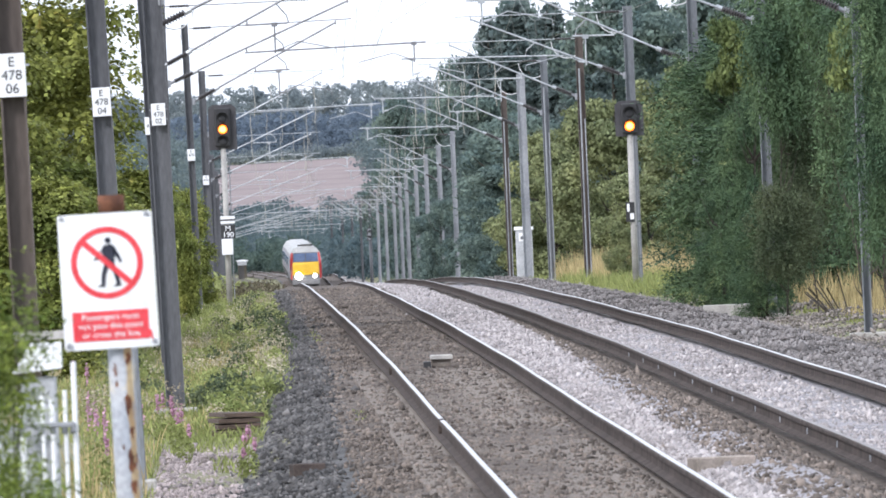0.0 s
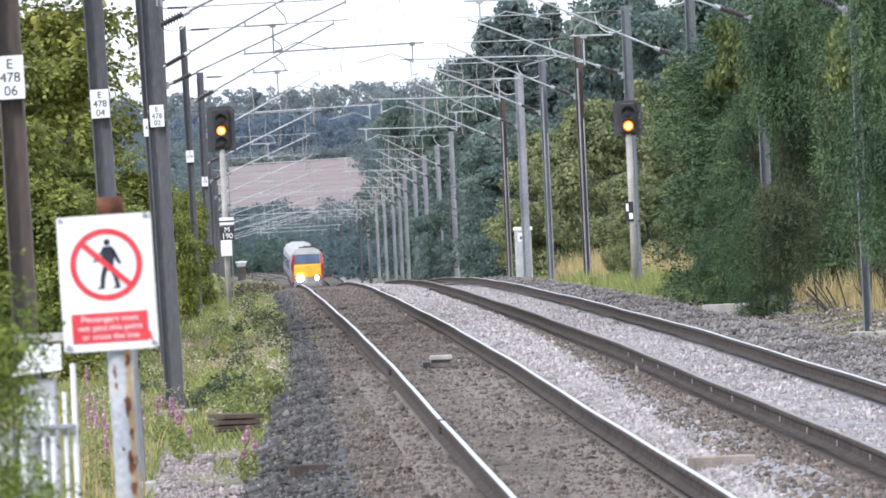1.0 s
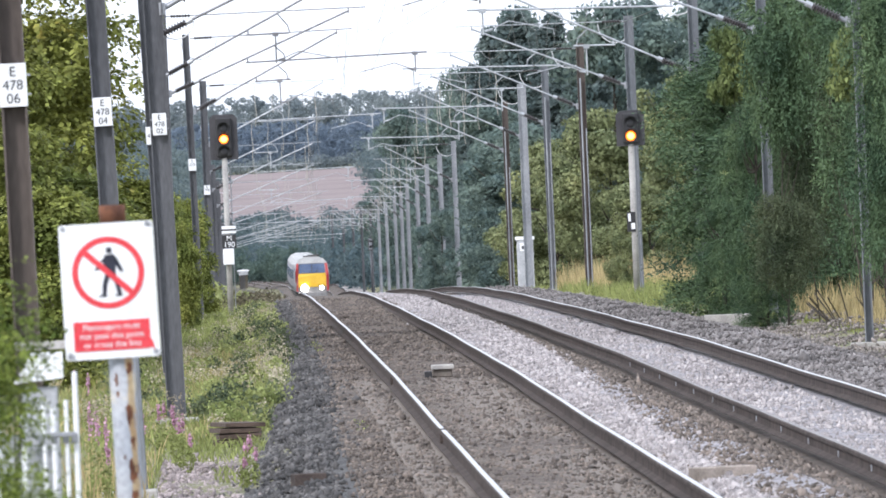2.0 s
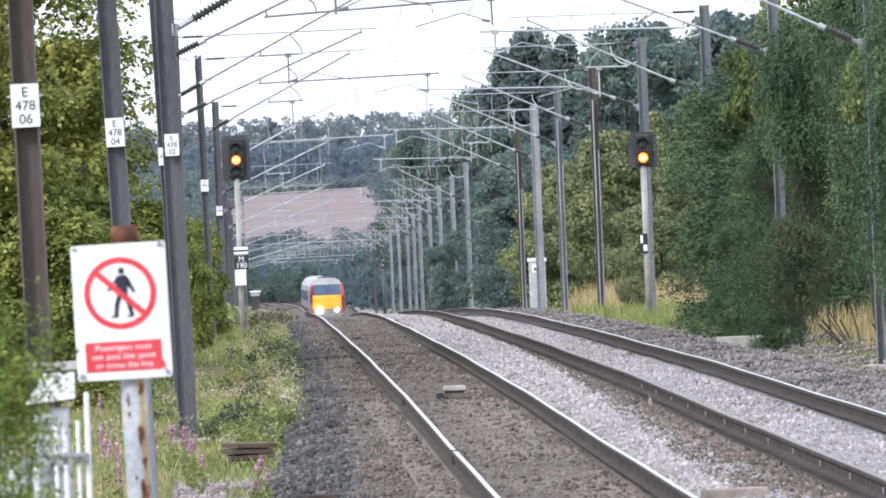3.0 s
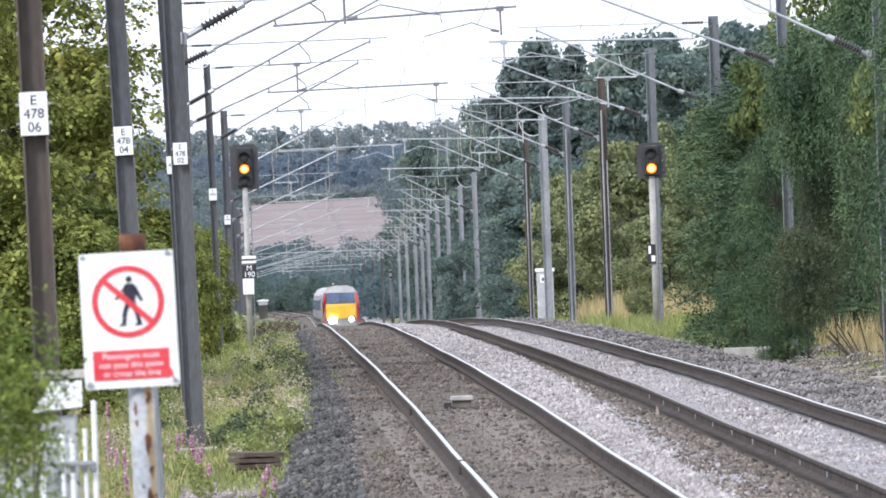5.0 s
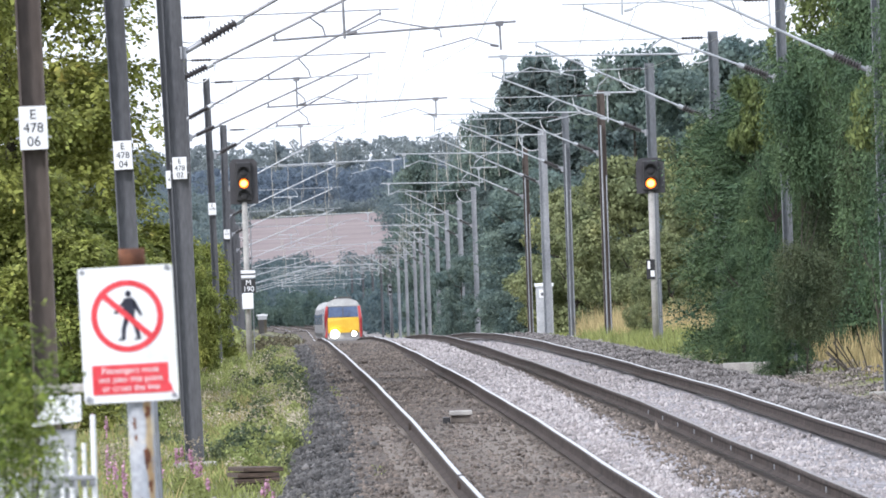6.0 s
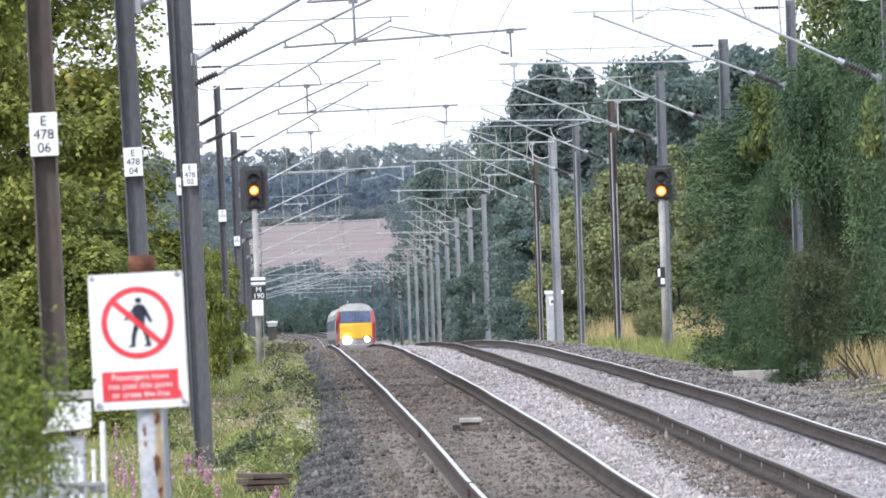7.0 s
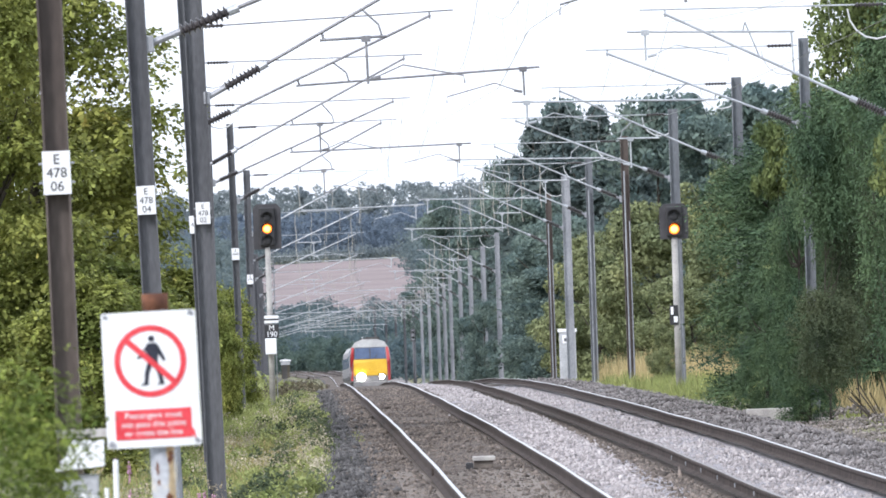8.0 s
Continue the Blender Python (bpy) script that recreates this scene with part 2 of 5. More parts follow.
L_PINE = leafmat("pine_needles_hazed", (0.095, 0.133, 0.135), (0.158, 0.198, 0.182), None, 0.3, 0.4)
L_FAR = leafmat("far_leaves_hazed", (0.088, 0.132, 0.150), (0.155, 0.20, 0.20), None, 0.15, 0.5)
L_RIDGE = leafmat("ridge_leaves_hazed", (0.185, 0.225, 0.245), (0.285, 0.32, 0.315), None, 0.1, 0.5, 0.2)
L_RIDGEDARK = leafmat("plantation_needles_hazed", (0.15, 0.195, 0.255), (0.205, 0.255, 0.31), None, 0.1, 0.5, 0.2)
L_GRASS = leafmat("green_grass", (0.18, 0.215, 0.07), (0.30, 0.32, 0.12), (0.42, 0.38, 0.19), patch=0.9)
L_WEED = leafmat("verge_weed_leaves", (0.20, 0.24, 0.085), (0.33, 0.35, 0.14), (0.46, 0.42, 0.20))
L_CESS = leafmat("dry_brown_weeds", (0.075, 0.068, 0.042), (0.15, 0.13, 0.085), (0.11, 0.13, 0.05))
# valley haze mixed into the green, softened by the translucency
L_VALE = leafmat("valley_leaves_hazed", (0.078, 0.120, 0.118), (0.140, 0.190, 0.150), None, 0.25, 0.5)
L_DRY = leafmat("dry_grass", (0.34, 0.27, 0.13), (0.52, 0.42, 0.22), None, 0.3)
L_SEED = leafmat("pale_seed_heads", (0.36, 0.31, 0.22), (0.50, 0.45, 0.34), None, 0.3)
L_PINK = leafmat("willowherb_flowers", (0.50, 0.27, 0.38), (0.60, 0.40, 0.50), None, 0.3)


# ---- mesh helpers ----
def mesh_from(name, verts, faces, mat, smooth=False):
    me = bpy.data.meshes.new(name)
    me.from_pydata([tuple(v) for v in verts], [], faces)
    me.materials.append(mat)
    if smooth:
        me.polygons.foreach_set("use_smooth", [True] * len(me.polygons))
    me.update()
    return me


def part(name, bm, mat, parent=None, label="", smooth=False):
    """Links a bmesh (or mesh) as one mesh object under a thing."""
    if isinstance(bm, bmesh.types.BMesh):
        me = bpy.data.meshes.new(name)
        bmesh.ops.recalc_face_normals(bm, faces=bm.faces)
        bm.to_mesh(me)
        bm.free()
        me.materials.append(mat)
        if smooth:
            me.polygons.foreach_set("use_smooth", [True] * len(me.polygons))
    else:
        me = bm
    ob = new(name, me)
    if parent is not None:
        ob.parent = parent
    if label:
        ob["label"] = label
    return ob


def empty(name, m, label, category, group="", kind=""):
    ob = new(name)
    ob.matrix_world = m
    ob.empty_display_size = 0.2
    return tagged(ob, label, category, group, kind)


def add_box(bm, c, size, bevel=0.0, rot=None):
    m = Matrix.Translation(c)
    if rot is not None:
        m = m @ rot
    r = bmesh.ops.create_cube(bm, size=1.0, matrix=m @ Matrix.Diagonal((*size, 1)))
    if bevel:
        edges = list({e for v in r["verts"] for e in v.link_edges})
        bmesh.ops.bevel(bm, geom=edges, offset=bevel, segments=2, affect='EDGES', profile=0.5)
    return bm


def box(c, size, bevel=0.0, rot=None):
    return add_box(bmesh.new(), c, size, bevel, rot)


def add_rod(bm, a, b, r, r2=None, seg=8):
    a, b = Vector(a), Vector(b)
    d = b - a
    q = d.to_track_quat('Z', 'Y').to_matrix().to_4x4()
    bmesh.ops.create_cone(bm, cap_ends=True, segments=seg, radius1=r, radius2=r if r2 is None else r2, depth=d.length,
                          matrix=Matrix.Translation((a + b) / 2) @ q)
    return bm


def rod(a, b, r, r2=None, seg=8):
    return add_rod(bmesh.new(), a, b, r, r2, seg)


def tube_along(points, r, seg=6):
    """One tube through all the points."""
    bm = bmesh.new()
    pts = [Vector(p) for p in points]
    rings = []
    for k, p in enumerate(pts):
        d = (pts[min(k + 1, len(pts) - 1)] - pts[max(k - 1, 0)]).normalized()
        u = d.cross(Vector((0.31, 0.17, 0.93) if abs(d.z) < 0.9 else (1, 0, 0))).normalized()
        v = d.cross(u)
        rings.append([bm.verts.new(p + (u * math.cos(a) + v * math.sin(a)) * r) for a in (2 * math.pi * i / seg for i in range(seg))])
    for ra, rb in zip(rings[:-1], rings[1:]):
        for i in range(seg):
            bm.faces.new((ra[i], ra[(i + 1) % seg], rb[(i + 1) % seg], rb[i]))
    bm.faces.new(rings[0])
    bm.faces.new(rings[-1][::-1])
    return bm


def prism(outline, y0, y1):
    """An (x, z) outline drawn out along y."""
    bm = bmesh.new()
    a = [bm.verts.new((x, y0, z)) for x, z in outline]
    b = [bm.verts.new((x, y1, z)) for x, z in outline]
    n = len(outline)
    bm.faces.new(a)
    bm.faces.new(b[::-1])
    for i in range(n):
        bm.faces.new((a[i], b[i], b[(i + 1) % n], a[(i + 1) % n]))
    return bm


def lettering(name, text, size, mat, parent, m, depth=0.002, label=""):
    cu = bpy.data.curves.new(name, 'FONT')
    cu.body, cu.size, cu.extrude = text, size, depth
    cu.align_x, cu.align_y = 'CENTER', 'CENTER'
    tmp = bpy.data.objects.new(name, cu)
    scene.collection.objects.link(tmp)
    me = bpy.data.meshes.new_from_object(tmp.evaluated_get(bpy.context.evaluated_depsgraph_get()))
    bpy.data.objects.remove(tmp)
    me.materials.clear()
    me.materials.append(mat)
    ob = part(name, me, mat, parent, label)
    ob.matrix_basis = m
    return ob


FACE = pose(0, 0, 0, 90, 0, 0)


def cloud_mesh(name, centres, radii, n, leaf, mat, seed, flat=0.35, shell=0.55, aspect=0.6, skin=0.0):
    """Leaves strewn through ellipsoid clumps: one small folded blade each."""
    rng = np.random.default_rng(seed)
    centres, radii = np.array(centres, float), np.array(radii, float)
    w = (radii[:, 0] * radii[:, 2]) ** 1.0
    pick = rng.choice(len(centres), n, p=w / w.sum())
    d = rng.normal(size=(n, 3))
    d /= np.linalg.norm(d, axis=1)[:, None]
    rr = shell + (1.06 - shell) * rng.random(n) ** 0.6
    rr *= 1 + 0.16 * np.sin(d[:, 0] * 7 + pick) * np.cos(d[:, 2] * 8 + pick * 2)
    p = centres[pick] + d * rr[:, None] * radii[pick]
    a = rng.normal(size=(n, 3)) + d * 0.2
    a[:, 2] -= flat
    a /= np.linalg.norm(a, axis=1)[:, None]
    if skin:
        a -= d * np.sum(a * d, axis=1)[:, None] * skin
        a /= np.linalg.norm(a, axis=1)[:, None]
    b = np.cross(a, rng.normal(size=(n, 3)) * (1 - 0.8 * skin) + d * (0.5 + 2 * skin))
    b /= np.linalg.norm(b, axis=1)[:, None]
    s = leaf * (0.6 + 0.8 * rng.random(n))[:, None]
    v = np.empty((n, 4, 3))
    v[:, 0] = p - a * s * 0.5
    v[:, 1] = p + b * s * 0.5 * aspect
    v[:, 2] = p + a * s * 0.5
    v[:, 3] = p - b * s * 0.5 * aspect
    return quads_mesh(name, v.reshape(-1, 3), mat)


def unit(v):
    return v / np.maximum(np.linalg.norm(v, axis=-1, keepdims=True), 1e-9)


def spray_mesh(name, centres, radii, n, k, length, leaf, mat, seed, droop=0.5, aspect=0.42, shell=0.35, lift=0.0):
    """Twigs that spring from ellipsoid clumps and hang, each with k leaflets left and right of it."""
    rng = np.random.default_rng(seed)
    centres, radii = np.array(centres, float), np.array(radii, float)
    w = radii[:, 0] * radii[:, 2]
    pick = rng.choice(len(centres), n, p=w / w.sum())
    d = unit(rng.normal(size=(n, 3)) + np.array((0, 0, lift)))
    p = centres[pick] + d * (shell + (1.0 - shell) * rng.random(n) ** 0.6)[:, None] * radii[pick]
    u = unit(d * (1, 1, 0.6) + rng.normal(size=(n, 3)) * 0.45 - np.array((0, 0, 0.55 * droop)))
    L = length * (0.55 + 0.9 * rng.random(n))
    t = (np.arange(k) + 0.6) / k
    q = p[:, None] + u[:, None] * (L[:, None] * t)[..., None]
    q[..., 2] -= droop * 0.5 * L[:, None] * t ** 2
    side = unit(np.cross(u, (0, 0, 1.0)) + rng.normal(size=(n, 3)) * 0.3)
    sign = np.where(np.arange(k) % 2 == 0, 1.0, -1.0)
    a = unit(side[:, None] * sign[None, :, None] * 0.85 + u[:, None] * 0.55 + rng.normal(size=(n, k, 3)) * 0.28 - np.array((0, 0, 0.35 * droop)))
    b = unit(np.cross(a, rng.normal(size=(n, k, 3)) * 0.45 + np.array((0, 0, 1.0)) + d[:, None] * 0.5))
    s = (leaf * (0.7 + 0.6 * rng.random((n, k))) * (1.1 - 0.5 * t))[..., None]
    v = np.stack([q, q + a * s * 0.5 + b * s * 0.5 * aspect, q + a * s, q + a * s * 0.5 - b * s * 0.5 * aspect], 2)
    return quads_mesh(name, v.reshape(-1, 3), mat)


def quads_mesh(name, verts, mat):
    n = len(verts) // 4
    me = bpy.data.meshes.new(name)
    me.vertices.add(len(verts))
    me.vertices.foreach_set("co", np.asarray(verts, np.float32).ravel())
    me.loops.add(n * 4)
    me.loops.foreach_set("vertex_index", np.arange(n * 4, dtype=np.int32))
    me.polygons.add(n)
    me.polygons.foreach_set("loop_start", np.arange(0, n * 4, 4, dtype=np.int32))
    me.polygons.foreach_set("loop_total", np.full(n, 4, dtype=np.int32))
    me.materials.append(mat)
    me.update()
    me.validate()
    return me


def tris_mesh(name, verts, tris, mat):
    me = bpy.data.meshes.new(name)
    me.vertices.add(len(verts))
    me.vertices.foreach_set("co", np.asarray(verts, np.float32).ravel())
    k = len(tris)
    me.loops.add(k * 3)
    me.loops.foreach_set("vertex_index", np.asarray(tris, np.int32).ravel())
    me.polygons.add(k)
    me.polygons.foreach_set("loop_start", np.arange(0, k * 3, 3, dtype=np.int32))
    me.polygons.foreach_set("loop_total", np.full(k, 3, dtype=np.int32))
    me.materials.append(mat)
    me.update()
    me.validate()
    return me


# ---- ground ----
EDGE_Y = (110, 150, 190, 240, 300, 420)
VERGE = (-0.15, 0.0, 0.42, 0.80, 0.86, 1.06)


def sheet(name, xs, ys, lift, mat, label="", category="ground", wobble=0.0, drop=None, shore=None):
    xs, ys = np.asarray(xs, float), np.asarray(ys, float)
    X, Y = np.meshgrid(xs, ys)
    if shore:
        lo = np.interp(Y, EDGE_Y, shore)
        X = lo + (X - xs[0]) / (xs[-1] - xs[0]) * (np.maximum(xs[-1], lo + 0.2) - lo)
    zz = surface(X, Y) + np.interp(Y, YS, Z_HILL) + lift
    if drop:
        zz -= 0.10 * ((X > drop[0]) & (X < drop[1]))
    if wobble:
        zz += wobble * (np.sin(X * 2.1 + Y * 0.13) * np.sin(Y * 0.21) + 0.5 * np.sin(X * 5.3 + Y * 0.37))
    XX = X + np.interp(Y, YS, X_LINE)
    nx, ny = len(xs), len(ys)
    idx = np.arange(nx * ny).reshape(ny, nx)
    q = np.stack([idx[:-1, :-1], idx[:-1, 1:], idx[1:, 1:], idx[1:, :-1]], -1).reshape(-1, 4)
    me = mesh_from(name, np.stack([XX, Y, zz], -1).reshape(-1, 3), q.tolist(), mat, True)
    return tagged(new(name, me), label, category, kind="structure")


y_near = list(np.arange(-300, 60, 30)) + list(np.arange(60, 460, 4)) + list(np.arange(460, 1500, 20)) + list(np.arange(1500, 4900, 50))
x_all = [-1500, -600, -250, -120, -60, -30, -18, -12, -8, -5, -3, -2, -1, -0.3, 0.1, 0.5, 0.6, 1.2, 2, 3.5, 4.4, 5.2, 6.7, 7.9, 8.4, 8.5, 9.3, 11, 14, 20, 30, 60, 120, 250, 600, 1500]
sheet("ground", x_all, y_near, 0, M_GROUND, label="rough grassy ground beside a falling railway line", wobble=0.02, drop=(1.1, 8.42))
y_bal = list(np.arange(60, 460, 3)) + list(np.arange(460, 2100, 20))
for nm, x0, x1, mt, lb in (("ballast_1", 0.3, 1.1, M_DARK, "dark grey ballast shoulder beside the track"),
                           ("ballast_2", 1.1, 3.78, M_OLD, "brownish old ballast bed of the near track"),
                           ("ballast_3", 3.78, 4.6, M_NEW, "pale fresh ballast between the two tracks"),
                           ("ballast_4", 4.6, 5.45, M_OLD, "brown fouled ballast along the rail"),
                           ("ballast_5", 5.45, 6.72, M_NEW, "pale fresh ballast in the far track"),
                           ("ballast_6", 6.72, 8.7, M_SIDE, "grey ballast shoulder heaped beside the far track")):
    sheet(nm, np.linspace(x0, x1, 8), [y for y in y_bal if y < 500 or mt is not M_NEW], 0.004, mt, label=lb, category="ballast", wobble=0.012, shore=VERGE if nm == "ballast_1" else None)
for nm, x0, x1 in (("ballast_8", 3.78, 4.6), ("ballast_9", 5.45, 6.72)):
    sheet(nm, np.linspace(x0, x1, 4), [y for y in y_bal if y >= 480], 0.004, M_OLD, label="old brown ballast past the crest", category="ballast")
sheet("ballast_7", np.linspace(-8, 0.3, 12), np.arange(440, 1900, 15), 0.02, M_CESS, label="dark brown cess beside the track past the crest", category="ballast")
sheet("field", np.arange(10, 38, 3.0), np.arange(2280, 2900, 20), 0.25, M_FIELD, label="bare brown ploughed field on a far hillside", category="field")

# stones
BLOCK_V = np.array([(1, 0, 0), (-1, 0, 0), (0, 1, 0), (0, -1, 0), (0, 0, 1), (0, 0, -1)], float)
FOUL = (4.0, 4.1, 4.3, 4.65, 4.9, 5.0)
BLOCK_F = np.array([(0, 2, 4), (2, 1, 4), (1, 3, 4), (3, 0, 4), (2, 0, 5), (1, 2, 5), (3, 1, 5), (0, 3, 5)])


def stones(name, x0, x1, y0, y1, n, size, mat, label, seed, edge=0.12, heap=0.0):
    """Loose angular stones lying over a strip of the line, thicker towards its near end."""
    rng = np.random.default_rng(seed)
    y = y0 + (y1 - y0) * rng.random(n) ** 1.7
    lo = np.interp(y, EDGE_Y, x0) if isinstance(x0, tuple) else x0
    hi = np.interp(y, EDGE_Y, x1) if isinstance(x1, tuple) else x1
    x = lo + (hi - lo) * rng.random(n) + rng.normal(0, edge, n) * (rng.random(n) < 0.35)
    for rail_x in (R1, R2, R3, R4):
        near = np.abs(x - rail_x) < 0.11
        x = np.where(near, rail_x + np.sign(x - rail_x + 1e-6) * (0.11 + 0.1 * rng.random(n)), x)
    s = size * np.exp(rng.normal(0, 0.32, n))
    z = surface(x, y) + s * 0.15
    if heap:
        mid = np.clip(1 - np.abs((x - (lo + hi) / 2) / ((hi - lo) / 2)), 0, 1)
        z += heap * mid * (0.5 + 0.5 * np.sin(y * 0.55) * np.sin(y * 0.23 + 1))
    shape = BLOCK_V[None] * (1 + 0.22 * rng.normal(size=(n, 6, 1))) + 0.24 * rng.normal(size=(n, 6, 3))
    scl = s[:, None, None] * (0.55 + 0.55 * rng.random((n, 1, 3))) * 0.5 * 1.4
    ang = rng.uniform(0, 6.28, n)
    ca, sa = np.cos(ang)[:, None], np.sin(ang)[:, None]
    v = shape * scl
    tilt = rng.uniform(-0.7, 0.7, n)[:, None]
    v = np.stack([v[..., 0] * np.cos(tilt) - v[..., 2] * np.sin(tilt), v[..., 1], v[..., 0] * np.sin(tilt) + v[..., 2] * np.cos(tilt)], -1)
    vx, vy = v[..., 0] * ca - v[..., 1] * sa, v[..., 0] * sa + v[..., 1] * ca
    V = np.stack([vx + (x + np.interp(y, YS, X_LINE))[:, None], vy + y[:, None], v[..., 2] + z[:, None]], -1).reshape(-1, 3)
    F = (BLOCK_F[None] + 6 * np.arange(n)[:, None, None]).reshape(-1, 3)
    return tagged(new(name, tris_mesh(name, V, F, mat)), label, "ballast", kind="stuff")


stones("shoulder_stones", VERGE, (0.75, 0.95, 1.2, 1.35, 1.4, 1.5), 100, 430, 19000, 0.038, M_DARK_ST, "dark angular ballast stones on the shoulder", 1, 0.16, 0.05)
stones("old_stones", 1.05, 3.75, 100, 430, 36000, 0.031, M_OLD_ST, "small brown ballast stones of the near track", 2)
stones("fresh_stones", 3.70, FOUL, 100, 430, 22000, 0.034, M_NEW_ST, "pale fresh ballast stones between the tracks", 3, 0.12, 0.02)
stones("fouled_stones", FOUL, 5.36, 100, 430, 16000, 0.033, M_FOUL_ST, "brown fouled ballast stones along the rail", 4, 0.1)
stones("track_stones", 5.36, 6.66, 110, 430, 20000, 0.034, M_NEW_ST, "pale ballast stones inside the far track", 5, 0.1)
stones("side_stones", 6.82, 8.8, 130, 480, 26000, 0.034, M_SIDE_ST, "grey ballast stones heaped beside the far track", 6, 0.25, 0.12)
stones("gravel_stones", -0.8, (-0.1, 0.05, 0.3, 0.3, 0.3, 0.3), 120, 176, 7000, 0.032, M_PINK_ST, "pinkish gravel stones on the verge", 7, 0.1)
stones("mound_stones", 8.5, 11.6, 195, 292, 10000, 0.036, M_MOUND_ST, "grey brown gravel mound beside the trees", 8, 0.3, 0.26)


# ---- track ----
RAIL_FOOT = [(-0.07, -0.159), (0.07, -0.159), (0.07, -0.148), (0.012, -0.125), (0.010, -0.052), (0.035, -0.038), (0.036, -0.010), (0.028, -0.001),
             (-0.028, -0.001), (-0.036, -0.010), (-0.035, -0.038), (-0.010, -0.052), (-0.012, -0.125), (-0.07, -0.148)]
RAIL_TOP = [(-0.024, -0.003), (0.024, -0.003), (0.021, 0.002), (-0.021, 0.002)]


def swept(outline, x0, ys, seed):
    rng = random.Random(seed)
    ph = rng.uniform(0, 6)
    verts, faces, n = [], [], len(outline)
    for y in ys:
        dz = 0.006 * math.sin(y * 0.09 + ph) + 0.003 * math.sin(y * 0.23 + 2 * ph)
        for x, z in outline:
            verts.append((x + x0 + xl(y), y, z + zl(y) + dz))
    for k in range(len(ys) - 1):
        for i in range(n):
            a, b = k * n + i, k * n + (i + 1) % n
            faces.append((a, b, b + n, a + n))
    return verts, faces


rail_ys = list(np.arange(60, 470, 3.0)) + list(np.arange(470, 2200, 15.0))


def track(name, xa, xb, label, seed):
    t = empty(name, pose(0, 0, 0), label, "railway track", "railway tracks", "structure")
    for i, x0 in enumerate((xa, xb)):
        v, f = swept(RAIL_FOOT, x0, rail_ys, seed + i)
        r = part("rail", mesh_from("rail", v, f, M_RAILSIDE), M_RAILSIDE, t, "rusty brown steel rail")
        v, f = swept(RAIL_TOP, x0, rail_ys, seed + i)
        top = M_RAILDULL if x0 == R3 else M_RAILTOP
        part("running_surface", mesh_from("running_surface", v, f, top), top, r, "dull brown rail head" if x0 == R3 else "polished rail head")
    me = bpy.data.meshes.new("sleeper")
    b = box((0, 0, 0), (2.42, 0.25, 0.12), 0.015)
    b.to_mesh(me)
    b.free()
    me.materials.append(M_SLEEPER)
    mid = (xa + xb) / 2
    for k in range(170):
        y = 104 + 0.65 * k
        o = part("sleeper", me, M_SLEEPER, t)
        o.location = (mid + xl(y), y, zl(y) - (0.260 if xa < 4 else 0.33))
    return t


track_a = track("track_1", R1, R2, "near railway track with worn shiny rails", 11)
track_b = track("track_2", R3, R4, "far railway track with rusty rails in pale ballast", 21)
clip_me = bpy.data.meshes.new("rail_clip")
b = box((0, 0, 0), (0.012, 0.05, 0.055), 0.004)
b.to_mesh(clip_me)
b.free()
clip_me.materials.append(M_GALV)
for y, x0 in ((156.6, R1), (203, R1)):
    part("rail_joint", box((x0 + xl(y), y, zl(y) - 0.075), (0.085, 0.9, 0.11), 0.01), M_RAILSIDE, track_a, "dark bolted rail joint")
    part("joint_gap", box((x0 + xl(y), y, zl(y) - 0.001), (0.070, 0.22, 0.010)), M_RAILSIDE, track_a)
for k in range(14):
    y = 117 + 7.12 * k
    o = part("rail_clip", clip_me, M_GALV, track_b, "pale rail insulator")
    o.location = (R3 - 0.045, y, zl(y) - 0.075)


# ---- overhead line masts ----
def h_outline(w, d, t):
    a, c = w / 2, d / 2
    return [(-a, -c), (-a + t, -c), (-a + t, -t / 2), (a - t, -t / 2), (a - t, -c), (a, -c), (a, c), (a - t, c), (a - t, t / 2),
            (-a + t, t / 2), (-a + t, c), (-a, c)]


def column_mesh(w, d, t, z0, z1, mat):
    bm = bmesh.new()
    o = h_outline(w, d, t)
    lo = [bm.verts.new((x, y, z0)) for x, y in o]
    hi = [bm.verts.new((x, y, z1)) for x, y in o]
    for i in range(12):
        j = (i + 1) % 12
        bm.faces.new((lo[i], lo[j], hi[j], hi[i]))
    for ring in (lo, hi):
        for quad in ((0, 1, 10, 11), (2, 3, 8, 9), (4, 5, 6, 7)):
            bm.faces.new([ring[i] for i in quad])
    return bm


def insulator(a, b, r, sheds):
    """One turned body: a core that swells into sheds."""
    a, b = Vector(a), Vector(b)
    d = (b - a).normalized()
    u = d.cross(Vector((0, 1, 0))).normalized()
    v = d.cross(u)
    step = (b - a).length / sheds
    outline = [(0.0, 0.5)]
    for k in range(sheds):
        outline += [((k + 0.12) * step, 0.5), ((k + 0.3) * step, 1.0), ((k + 0.45) * step, 0.95), ((k + 0.7) * step, 0.5)]
    outline.append((sheds * step, 0.5))
    bm = bmesh.new()
    rings = [[bm.verts.new(a + d * t + (u * math.cos(q) + v * math.sin(q)) * r * w) for q in (math.pi * n / 5 for n in range(10))] for t, w in outline]
    for ra, rb in zip(rings[:-1], rings[1:]):
        for n in range(10):
            bm.faces.new((ra[n], ra[(n + 1) % 10], rb[(n + 1) % 10], rb[n]))
    bm.faces.new(rings[0][::-1])
    bm.faces.new(rings[-1])
    return bm


